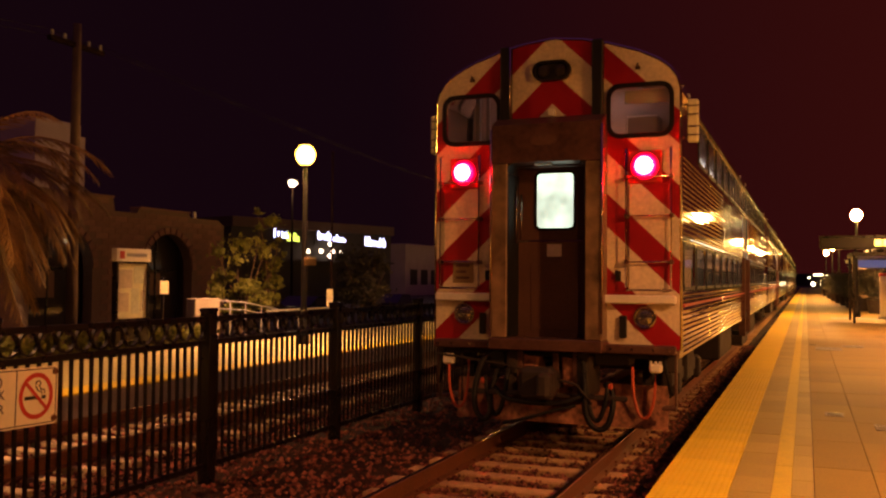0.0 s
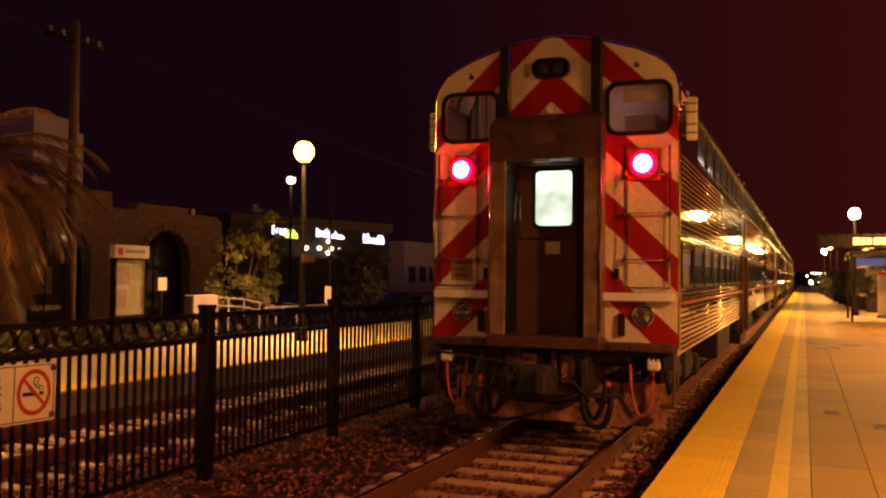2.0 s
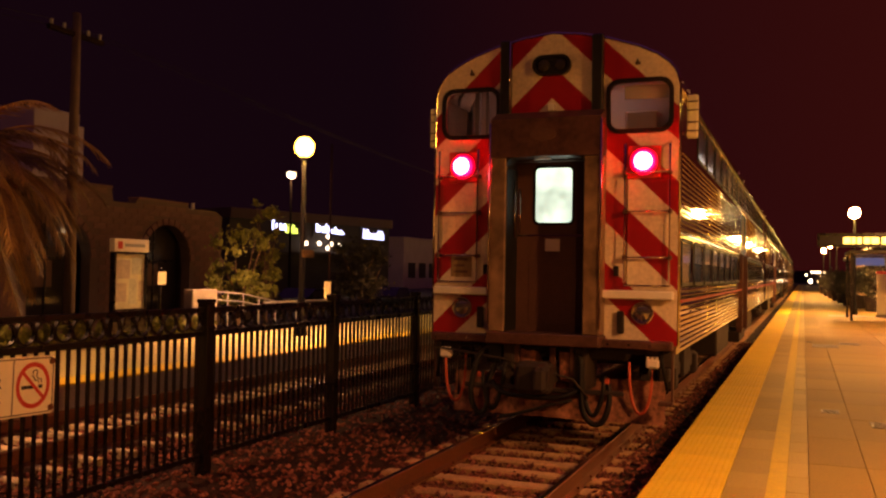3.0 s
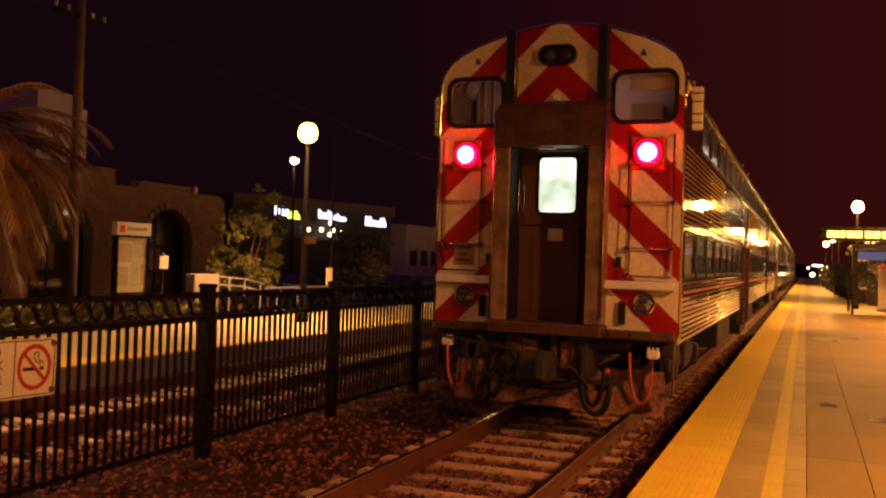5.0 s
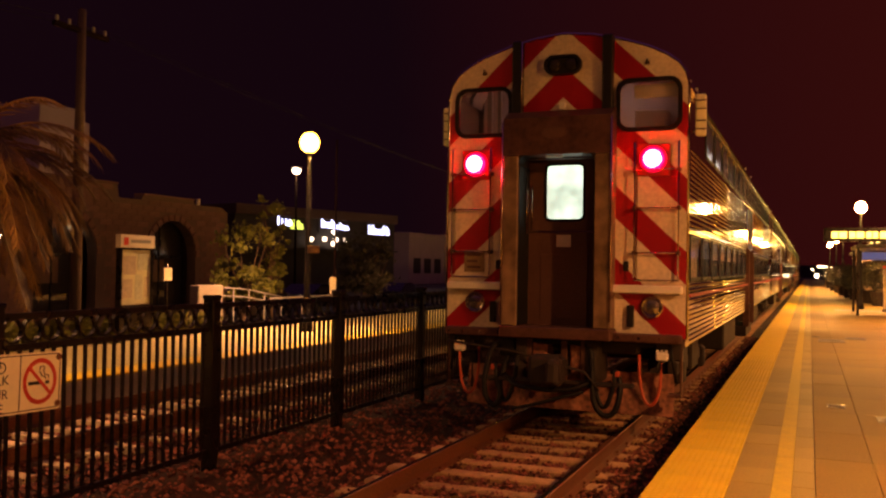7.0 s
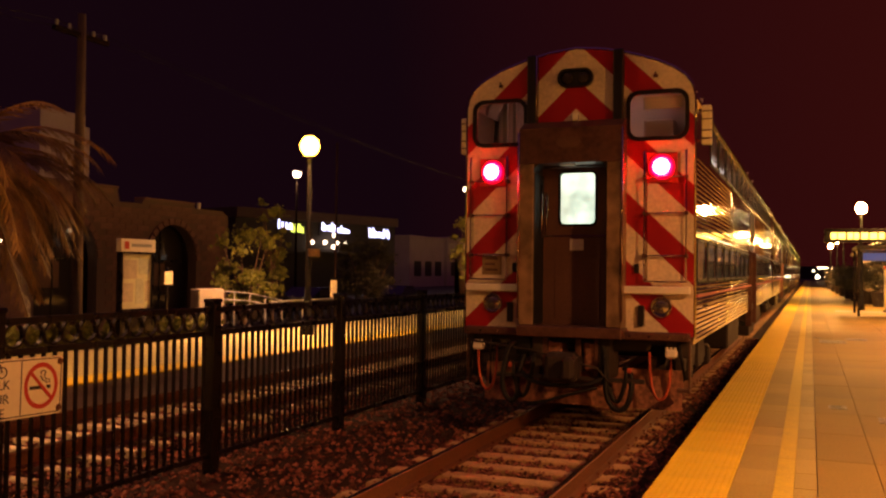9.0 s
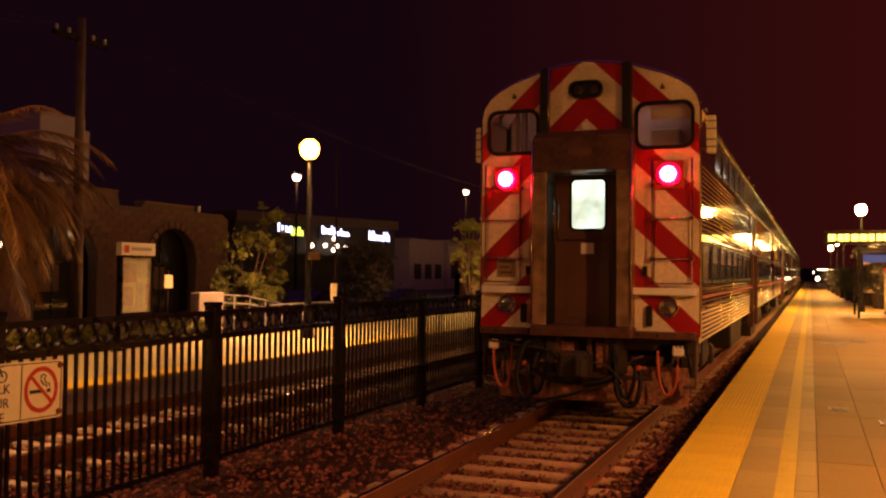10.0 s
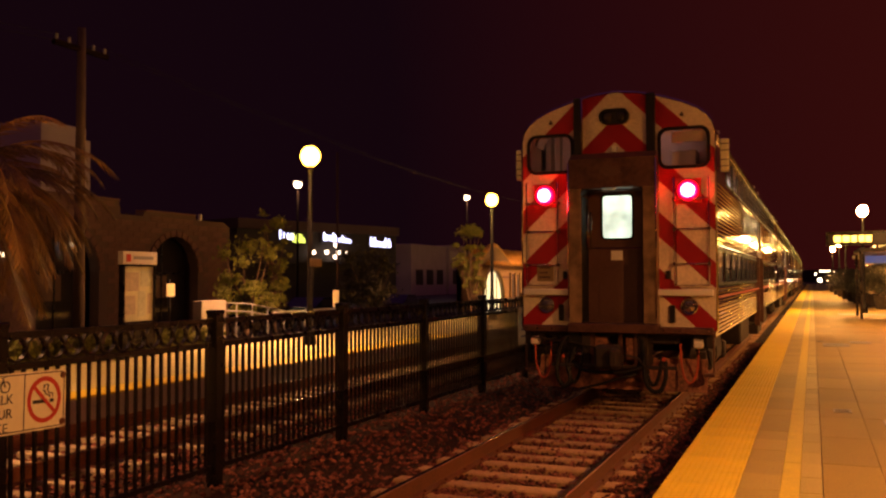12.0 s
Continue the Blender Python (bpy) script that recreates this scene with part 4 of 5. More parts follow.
# notice on the fence: walk your bike, no smoking
def fence_sign():
    s = empty("fence_sign", (FENCE_X + 0.088, 4.995, 0.955))
    s.rotation_euler = (radians(-1.4), 0, 0)
    part("panel", plate(rounded(-0.78, 0.78, -0.236, 0.236, 0.035, 4), [], -0.004, 0.004, "x"), M["sign"], s, "cream sign panel")
    part("border", plate(rounded(-0.765, 0.765, -0.223, 0.223, 0.03, 4), [rounded(-0.757, 0.757, -0.215, 0.215, 0.025, 4)], 0.004, 0.0065, "x"), M["signblack"], s)
    part("divider", boxed(0.004, 0.0065, 0.352, 0.360, -0.215, 0.215), M["signblack"], s)
    bm = bmesh.new()
    c = (0.007, 0.555, 0.005)
    pts = 36
    for i in range(pts):
        a, b = 2 * math.pi * i / pts, 2 * math.pi * (i + 1) / pts
        q = [(c[0], c[1] + r * math.cos(w), c[2] + r * 1.08 * math.sin(w)) for r, w in ((0.172, a), (0.172, b), (0.138, b), (0.138, a))]
        bm.faces.new([bm.verts.new(p) for p in q])
    w = 0.014
    for sgn in (1,):
        d = Vector((0, 0.7071, -0.7071)) * 0.145
        nrm = Vector((0, 0.7071, 0.7071)) * w
        m = Vector((0.0085, c[1], c[2]))
        bm.faces.new([bm.verts.new(m + p) for p in (-d - nrm, d - nrm, d + nrm, -d + nrm)])
    r = bmesh.ops.extrude_face_region(bm, geom=bm.faces[:])
    for g in r["geom"]:
        if isinstance(g, bmesh.types.BMVert):
            g.co.x += 0.0015
    part("red_ring", bm, M["signred"], s, "red prohibition ring and bar")
    part("cigarette", boxed(0.0045, 0.0075, 0.44, 0.565, -0.022, 0.006), M["signblack"], s, "black cigarette")
    part("cigarette_tip", boxed(0.0045, 0.0075, 0.612, 0.652, -0.022, 0.006), M["signblack"], s)
    for pts in (((0.64, 0.02), (0.64, 0.05), (0.60, 0.055), (0.585, 0.085), (0.60, 0.11), (0.585, 0.125), (0.555, 0.12), (0.55, 0.095)),
                ((0.612, 0.02), (0.61, 0.036), (0.572, 0.045), (0.558, 0.075), (0.545, 0.08))):
        part("smoke_curl", tubed([(0.006, p, q) for p, q in pts], 0.005, 5), M["signblack"], s)
    for text, z in (("WALK", 0.035), ("YOUR", -0.075), ("BIKE", -0.185)):
        lettering("lettering", text, 0.105, pose(0.0052, 0.10, z, 90, 0, 90), M["signblack"], s)
    bm = bmesh.new()
    for y in (0.02, 0.17):
        ring(bm, (0.006, y, 0.135), 0.042, 0.005, "x", 20, 5)
    tube(bm, [(0.006, 0.02, 0.135), (0.006, 0.075, 0.185), (0.006, 0.15, 0.185), (0.006, 0.095, 0.135), (0.006, 0.075, 0.185)], 0.005, 5)
    tube(bm, [(0.006, 0.17, 0.135), (0.006, 0.145, 0.205), (0.006, 0.17, 0.215)], 0.005, 5)
    part("bicycle", bm, M["signblack"], s, "small black bicycle drawing")
    for y, z in ((0.745, 0.19), (0.745, -0.19), (-0.745, 0.19), (-0.745, -0.19)):
        bm = bmesh.new()
        disc(bm, (0.009, y, z), 0.026, 0.012, "x", 12)
        part("bolt", bm, M["rail"], s, "rusty bolt")
    return tagged(s, "cream enamel fence sign, walk your bike and no smoking", "sign")


fence_sign()

board2 = empty("warning_board", (FENCE_X + 0.04, 19.1, 0.88))
part("panel", plate(rounded(-0.68, 0.68, -0.40, 0.40, 0.03, 3), [], -0.005, 0.005, "x"), M["sign"], board2)
for r in range(4):
    part("bar", boxed(0.005, 0.007, -0.5, 0.5 - 0.2 * (r % 2), 0.20 - r * 0.15, 0.25 - r * 0.15), M["grey"], board2)
tagged(board2, "pale notice board with faint lines on the fence", "sign")


# ================= lamps =================
def street_lamp(x, y, top, light):
    lamp = empty("street_lamp", (x, y, PZ))
    h = top - PZ
    bm = bmesh.new()
    tube(bm, [(0, 0, 0), (0, 0, 0.25), (0, 0, 0.3), (0, 0, 0.9), (0, 0, 1.0), (0, 0, h - 0.62), (0, 0, h - 0.5), (0, 0, h - 0.34)], 0.1, 12, True, [0.17, 0.16, 0.12, 0.10, 0.075, 0.055, 0.05, 0.06])
    part("pole", bm, M["rubber"], lamp)
    bm = bmesh.new()
    disc(bm, (0, 0, h - 0.27), 0.08, 0.05, "z", 20)
    part("collar", bm, M["iron"], lamp)
    bm = bmesh.new()
    ball(bm, (0, 0, h), 0.25, 0.25, 0.27, 18, 12)
    globe = part("globe", bm, M[light], lamp, "glowing amber glass globe")
    globe.visible_shadow = False
    bm = bmesh.new()
    bmesh.ops.create_cone(bm, cap_ends=True, segments=16, radius1=0.16, radius2=0.03, depth=0.10, matrix=Matrix.Translation((0, 0, h + 0.29)))
    part("cap", bm, M["iron"], lamp)
    return tagged(lamp, "black post lamp with a glowing sodium globe", "street lamp", "station lamps")


first_lamp = street_lamp(*NEAR_LAMPS[0], 5.08, "globe")
for lx, ly in NEAR_LAMPS[1:4] + FAR_LAMPS:
    copy_thing(first_lamp, pose(lx, ly, PZ))
far_lamp = street_lamp(*NEAR_LAMPS[4], 5.08, "globe_bright")
for lx, ly in NEAR_LAMPS[5:]:
    copy_thing(far_lamp, pose(lx, ly, PZ))


def lot_lamp(x, y, top):
    lamp = empty("lot_lamp", (x, y, -0.42))
    part("pole", tubed([(0, 0, 0), (0, 0, top + 0.3)], 0.07, 8, [0.10, 0.06]), M["dark_wood"], lamp)
    part("head", boxed(-0.35, 0.35, -0.16, 0.16, top + 0.32, top + 0.46, 0.03), M["grey"], lamp)
    bm = bmesh.new()
    ball(bm, (0, 0, top + 0.22), 0.30, 0.26, 0.26, 12, 8)
    part("lens", bm, M["globe_white"], lamp, "lit lens")
    return tagged(lamp, "tall grey car park lamp, lit", "street lamp", "car park lamps")


lot_lamp(-30.0, 53.7, 8.6)
lot_lamp(-30.0, 86.7, 10.4)
point_lamp("lot_light", -30.0, 53.7, 8.0, 170, 0.2, (1.0, 0.62, 0.3))
point_lamp("lot_light", -30.0, 86.7, 9.8, 420, 0.2, (1.0, 0.62, 0.3))


# ================= station side opposite =================
def info_board():
    b = empty("map_case", (-10.7, 15.58, PZ))
    part("frame", plate([(-0.52, 0.30), (0.52, 0.30), (0.52, 2.02), (-0.52, 2.02)], [[(-0.46, 0.80), (0.46, 0.80), (0.46, 1.98), (-0.46, 1.98)]], -0.06, 0.06, "x"), M["iron"], b)
    part("poster", boxed(-0.01, 0.02, -0.46, 0.46, 0.80, 1.98), M["paper"], b, "pale transit map poster")
    part("header", boxed(-0.07, 0.07, -0.54, 0.54, 2.02, 2.30, 0.01), M["white"], b, "white header strip")
    part("mark", boxed(0.07, 0.075, -0.44, -0.30, 2.08, 2.24), M["signred"], b)
    part("bar", boxed(0.07, 0.075, -0.22, 0.40, 2.13, 2.20), M["grey"], b)
    for r, (y0, y1, z0, z1) in enumerate(((-0.40, 0.0, 1.45, 1.85), (0.06, 0.40, 1.55, 1.9), (-0.40, -0.1, 0.95, 1.35), (-0.02, 0.22, 0.9, 1.45), (0.28, 0.42, 0.95, 1.4))):
        part("map_panel", boxed(0.02, 0.023, y0, y1, z0, z1), M["faint"] if r % 2 == 0 else M["faint2"], b)
    for y in (-0.47, 0.47):
        part("leg", boxed(-0.04, 0.04, y - .04, y + .04, 0, 0.32), M["iron"], b)
    return tagged(b, "transit map case with a white header on the platform", "notice board")


info_board()

note = empty("small_notice", (-11.3, 17.345, PZ))
part("pole", tubed([(0, 0, 0), (0, 0, 1.7)], 0.03, 8), M["iron"], note)
part("panel", boxed(0.03, 0.05, -0.155, 0.155, 1.29, 1.60, 0.005), M["sign"], note)
tagged(note, "small pale notice on a dark post", "sign")

note = empty("small_notice", (-10.4, 23.9, PZ))
part("pole", tubed([(0, 0, 0), (0, 0, 5.5)], 0.03, 8), M["dark_wood"], note)
part("panel", boxed(0.03, 0.05, -0.34, 0.02, 0.86, 1.36, 0.005), M["sign"], note)
tagged(note, "tall thin dark pole with a small pale plate", "sign")

# small plate fixed to the pole of a platform lamp
pole_plate = empty("pole_plate", (-9.13, 20.28, 0))
part("panel", boxed(0.0, 0.02, -0.14, 0.46, 2.22, 2.42, 0.004), M["stucco"], pole_plate)
for z in (2.26, 2.38):
    part("clamp", boxed(-0.02, 0.0, -0.09, 0.03, z - 0.015, z + 0.015), M["iron"], pole_plate)
tagged(pole_plate, "small tan sign plate clamped to the lamp pole", "sign")

# hedge and low wall behind the far platform
wall = part("planter_wall", boxed(-11.9, -11.6, -10, 19.0, -0.4, 0.42, 0.02), M["mortar"])
tagged(wall, "low concrete planter wall behind the platform", "wall", kind="structure")


def leaf_cloud(centres, count, size, seed):
    """Many small folded leaves round clump centres (x, y, z, radius)."""
    r = np.random.RandomState(seed)
    V, F = [], []
    C = np.array(centres)
    pick = r.choice(len(C), count, p=C[:, 3] ** 2 / (C[:, 3] ** 2).sum())
    d = r.normal(size=(count, 3))
    d /= np.linalg.norm(d, axis=1)[:, None]
    pos = C[pick, :3] + d * (C[pick, 3] * np.abs(r.normal(size=count)) * 0.85)[:, None] * np.array([1, 1, 0.75])
    for p in pos:
        a = Vector(r.normal(size=3)).normalized()
        b = a.orthogonal().normalized()
        s = size * (0.6 + 0.8 * r.rand())
        p = Vector(p)
        i = len(V)
        V += [p - a * s, p + b * s * 0.45, p + a * s, p - b * s * 0.45 + a.cross(b) * s * 0.25]
        F += [(i, i + 1, i + 2), (i, i + 2, i + 3)]
    return V, F


def shrub(x, y, z, r, h, seed, label="clipped green shrub in the planter", mat="leaf"):
    rr = random.Random(seed)
    t = empty("shrub", (x, y, z))
    cl = [(rr.uniform(-.5, .5) * r, rr.uniform(-.5, .5) * r, h * rr.uniform(.3, .8), r * rr.uniform(.4, .6)) for _ in range(9)]
    mesh_object("foliage", *leaf_cloud(cl, 700, 0.06, seed), M[mat], t)
    bm = bmesh.new()
    for k in range(3):
        tube(bm, [(0, 0, -0.1), (rr.uniform(-.2, .2) * r, rr.uniform(-.2, .2) * r, h * .4)], 0.02, 5)
    part("stems", bm, M["trunk"], t)
    return tagged(t, label, "shrub", "planter shrubs")


for i in range(14):
    shrub(-11.3 + rng.uniform(-.06, .06), 8.9 + 0.74 * i, 0.0, 0.34, 0.85, 40 + i)


def tree(x, y, h, crown, seed, mat="leaf", count=5200, label="young street tree with sparse yellow-green leaves"):
    rr = random.Random(seed)
    t = empty("tree", (x, y, -0.42))
    bm = bmesh.new()
    top = h * 0.62
    trunk = [(0.03 * math.sin(k), 0.04 * math.cos(k * 1.3), top * k / 6) for k in range(7)]
    tube(bm, trunk, 0.07, 8, True, [0.09 - 0.008 * k for k in range(7)])
    tips = []
    for k in range(22):
        s = trunk[2 + k % 5]
        a = k * 2.4 + rr.uniform(-.4, .4)
        rad = crown * rr.uniform(.35, 1.05)
        e = (math.cos(a) * rad, math.sin(a) * rad, h * rr.uniform(.36, 1.0))
        m = tuple((p + q) / 2 + rr.uniform(-.1, .1) for p, q in zip(s, e))
        tube(bm, [s, m, e], 0.03, 6, True, [0.035, 0.022, 0.008])
        tips += [(*e, crown * rr.uniform(.14, .26)), (*m, crown * rr.uniform(.10, .2))]
    tips += [(rr.uniform(-.2, .2), rr.uniform(-.2, .2), h * .92, crown * .4)]
    part("trunk", bm, M["trunk"], t)
    mesh_object("crown", *leaf_cloud(tips, count, 0.088, seed), M[mat], t)
    return tagged(t, label, "tree", "station trees")


tree(-13.2, 23.3, 3.6, 0.85, 11, count=2900)
tree(-13.4, 25.1, 4.5, 0.5, 12, count=2000)
tree(-16.0, 37.0, 3.5, 1.6, 13, "darkleaf")
tree(-11.6, 38.6, 4.75, 0.72, 14, count=2100)


def palm():
    """Feather palm with long arching leaves."""
    t = empty("palm_tree", (-11.9, 12.15, -0.42))
    rr = random.Random(8)
    bm = bmesh.new()
    hgt = 4.1
    tube(bm, [(0.02 * math.sin(k), 0.02 * math.cos(k), hgt * k / 14) for k in range(15)], 0.3, 12, False, [0.36 - 0.006 * k + (0.03 if k % 2 else 0) for k in range(15)])
    part("trunk", bm, M["trunk"], t)
    for i in range(92):
        a = i * 2.39996
        lift = rr.uniform(0.1, 1.05) if i > 22 else rr.uniform(-0.7, 0.1)
        length = rr.uniform(2.5, 3.5)
        rib, p = [], Vector((0, 0, hgt))
        el = lift
        for k in range(12):
            rib.append(p.copy())
            step = length / 11
            p = p + Vector((math.cos(a) * math.cos(el), math.sin(a) * math.cos(el), math.sin(el))) * step
            el = max(el - rr.uniform(0.10, 0.23), -1.15)
        bm = bmesh.new()
        tube(bm, rib, 0.02, 5, True, [0.035 - 0.0026 * k for k in range(12)])
        side = Vector((-math.sin(a), math.cos(a), 0))
        for k in range(5, 76):
            u = k / 76 * 11
            j = min(int(u), 10)
            q = rib[j].lerp(rib[j + 1], u - j)
            along = (rib[j + 1] - rib[j]).normalized()
            ll = 0.46 * math.sin(math.pi * (0.14 + 0.74 * k / 76)) * rr.uniform(.7, 1.15)
            for s in (-1, 1):
                tip = q + (side * s * rr.uniform(.35, .7) + along * 0.8 + Vector((0, 0, -rr.uniform(.1, .5)))) * ll
                w = along * 0.016
                bm.faces.new([bm.verts.new(c) for c in (q - w, q + w, q.lerp(tip, .6) + w * .9, tip, q.lerp(tip, .6) - w * .9)])
        part("frond", bm, M["frond"], t)
    return tagged(t, "feather palm with long drooping lit fronds", "palm tree")


palm()


def utility_pole():
    t = empty("utility_pole", (-14.0, 17.27, -0.42))
    part("pole", tubed([(0, 0, 0), (0, 0, 8.6)], 0.15, 10, [0.15, 0.10]), M["trunk"], t)
    part("crossarm", boxed(-0.06, 0.06, -0.9, 0.9, 8.0, 8.12, 0.01), M["dark_wood"], t)
    for y in (-0.8, -0.4, 0.4, 0.8):
        bm = bmesh.new()
        disc(bm, (0, y, 8.19), 0.04, 0.14, "z", 8)
        part("insulator", bm, M["grey"], t)
    for y in (-0.8, 0.8):
        pts = [(0.0, y - 0.0 + 60 * k / 12, 8.25 - 3.0 * math.sin(math.pi * k / 12) * 0.4) for k in range(13)]
        part("wire", tubed(pts, 0.006, 4), M["rubber"], t)
        pts = [(-0.0, y - 40 * k / 12, 8.25 - 3.0 * math.sin(math.pi * k / 12) * 0.4) for k in range(13)]
        part("wire", tubed(pts, 0.006, 4), M["rubber"], t)
    return tagged(t, "dark wooden utility pole with wires", "utility pole")


utility_pole()

# ramp box, railings behind the platform
box_ob = part("ramp_wall", boxed(-12.1, -11.8, 19.25, 20.3, -0.4, 1.34, 0.02), M["kerb"])
tagged(box_ob, "short pale stucco wall at the ramp", "wall")
hand = empty("handrail", (-12, 20.3, 0))
for dz in (0.0, -0.22):
    part("rail", tubed([(0, 0, 1.27 + dz), (0, 1.4, 1.19 + dz), (0, 3.2, 0.93 + dz)], 0.022, 8), M["grey"], hand)
part("rail", tubed([(0, 2.6, 0.90), (0, 6.6, 0.90)], 0.03, 8), M["grey"], hand)
for y, z in ((0.0, 1.27), (0.75, 1.23), (1.5, 1.17), (2.3, 1.06), (3.2, 0.93), (4.4, 0.9), (5.5, 0.9), (6.6, 0.9)):
    part("baluster", tubed([(0, y, -0.42), (0, y, z)], 0.018, 6), M["grey"], hand)
tagged(hand, "grey tubular handrail beside the ramp", "handrail")


# ================= buildings =================
def arch_hole(c, half, spring, base, n=10):
    return [(c - half, base), (c + half, base)] + [(c + half * math.cos(math.pi * k / n), spring + half * math.sin(math.pi * k / n)) for k in range(n + 1)]


def brick_skin(parent, holes, x, y0, y1, z0, top):
    """Courses of large blocks laid proud of the wall, left out at the openings."""
    first_brick = part("brick", boxed(-0.02, 0.012, 0.006, 0.594, 0.006, 0.194, 0.005), M["brick"], parent)
    count = 0
    rows = int((top(y0) - z0) / 0.2) + 3
    for r in range(rows):
        z = z0 + r * 0.2
        y = y0 - (0.3 if r % 2 else 0)
        while y < y1:
            a, b = y, y + 0.6
            if a >= y0 - 0.01 and b <= y1 + 0.01 and z + 0.2 <= min(top(a + 0.05), top(b - 0.05)) + 0.01 and not any(h(a, z) or h(b, z) or h(a, z + .2) or h(b, z + .2) or h((a + b) / 2, z + .1) for h in holes):
                ob = first_brick if count == 0 else new("brick", first_brick.data)
                ob.parent = parent
                ob.location = (x, a, z)
                count += 1
            y += 0.6
    return count


def station():
    st = empty("station_building", (0, 0, 0))
    outline = [(10, -0.42), (30.5, -0.42), (30.5, 3.95), (30.1, 4.15), (28.4, 4.15), (28.3, 4.28), (25.5, 4.28), (25.4, 4.12), (24.3, 4.12), (24.2, 4.55), (18.0, 4.55), (17.9, 4.1), (10, 4.1)]
    arches = [(27.15, 1.35, 2.12), (22.0, 1.3, 2.15), (16.5, 1.2, 2.2)]
    holes = [arch_hole(c, h, s, 0.15) for c, h, s in arches]
    part("wall", plate(outline, holes, -19.4, -19.02, "x"), M["mortar"], st, "tan block wall with arches")

    def top(y):
        return 4.55 if 18.0 <= y <= 24.2 else 4.28 if 25.5 <= y <= 28.3 else 4.1

    def inside(c, h, s):
        return lambda y, z: abs(y - c) < h + 0.12 and (z < s or (y - c) ** 2 + (z - s) ** 2 < (h + 0.12) ** 2)

    brick_skin(st, [inside(*a) for a in arches], -19.02, 19.2, 30.4, -0.05, top)
    for c, h, s in arches:
        n = 14
        for k in range(n):
            bm = bmesh.new()
            a, b = math.pi * k / n + 0.02, math.pi * (k + 1) / n - 0.02
            q = [(c + r * math.cos(w), s + r * math.sin(w)) for r, w in ((h, a), (h + 0.22, a), (h + 0.22, b), (h, b))]
            vs = [[bm.verts.new((x, p[0], p[1])) for p in q] for x in (-19.03, -18.96)]
            bm.faces.new(vs[0][::-1]), bm.faces.new(vs[1])
            for i in range(4):
                bm.faces.new((vs[0][i], vs[0][(i + 1) % 4], vs[1][(i + 1) % 4], vs[1][i]))
            bmesh.ops.recalc_face_normals(bm, faces=bm.faces[:])
            part("arch_block", bm, M["brick"], st)
        w = part("window", boxed(-19.7, -19.66, c - h, c + h, 0.15, s + h), M["darkglass"], st, "dark arched window")
        part("mullion", boxed(-19.66, -19.62, c - 0.03, c + 0.03, 0.15, s + h), M["iron"], w)
        part("transom", boxed(-19.66, -19.62, c - h, c + h, s - 0.03, s + 0.03), M["iron"], w)
        part("lit_pane", boxed(-19.66, -19.65, c - 0.9, c + 0.3, 1.2, s - 0.1), M["brown"], w)
    part("coping", boxed(-19.45, -18.95, 25.5, 28.3, 4.28, 4.36, 0.01), M["brick"], st)
    part("coping", boxed(-19.45, -18.95, 18.0, 24.2, 4.55, 4.63, 0.01), M["brick"], st)
    part("side_wall", boxed(-30, -19.4, 30.1, 30.5, -0.42, 3.9), M["brick"], st)
    part("back_wall", boxed(-30.4, -30, 10, 30.5, -0.42, 3.9), M["brick"], st)
    part("roof", boxed(-30, -19.4, 10, 30.1, 3.6, 3.75), M["darkwall"], st)
    part("vent", boxed(-19.6, -19.5, 29.25, 29.35, 4.15, 4.45), M["plug"], st)
    return tagged(st, "tan block station building with arched openings", "building")


station()


def wall_lamp(x, y, z):
    w = empty("wall_lamp", (x, y, z))
    part("bracket", boxed(-0.02, 0.10, -0.04, 0.04, 0.05, 0.13, 0.01), M["iron"], w)
    bm = bmesh.new()
    ball(bm, (0.12, 0, 0), 0.08, 0.08, 0.09, 10, 8)
    part("bulb", bm, M["globe_white"], w, "small lit bulb")
    return tagged(w, "small lit lamp on the station wall", "wall lamp", "station wall lamps")


wall_lamp(-19.64, 22.88, 3.05)
wall_lamp(-18.99, 19.28, 2.62)


def pale_block():
    b = empty("pale_building", (0, 0, 0))
    part("wall", boxed(-42, -30.02, 31.3, 34.1, -0.42, 9.25, 0.03), M["paleblock"], b)
    part("corner_wall", boxed(-42, -30.3, 34.1, 34.7, -0.42, 8.75, 0.03), M["paleblock"], b)
    part("low_wall", boxed(-42.1, -30.4, 19.9, 31.3, -0.42, 5.2, 0.02), M["paleblock"], b)
    return tagged(b, "tall pale stucco building behind the station", "building")


pale_block()


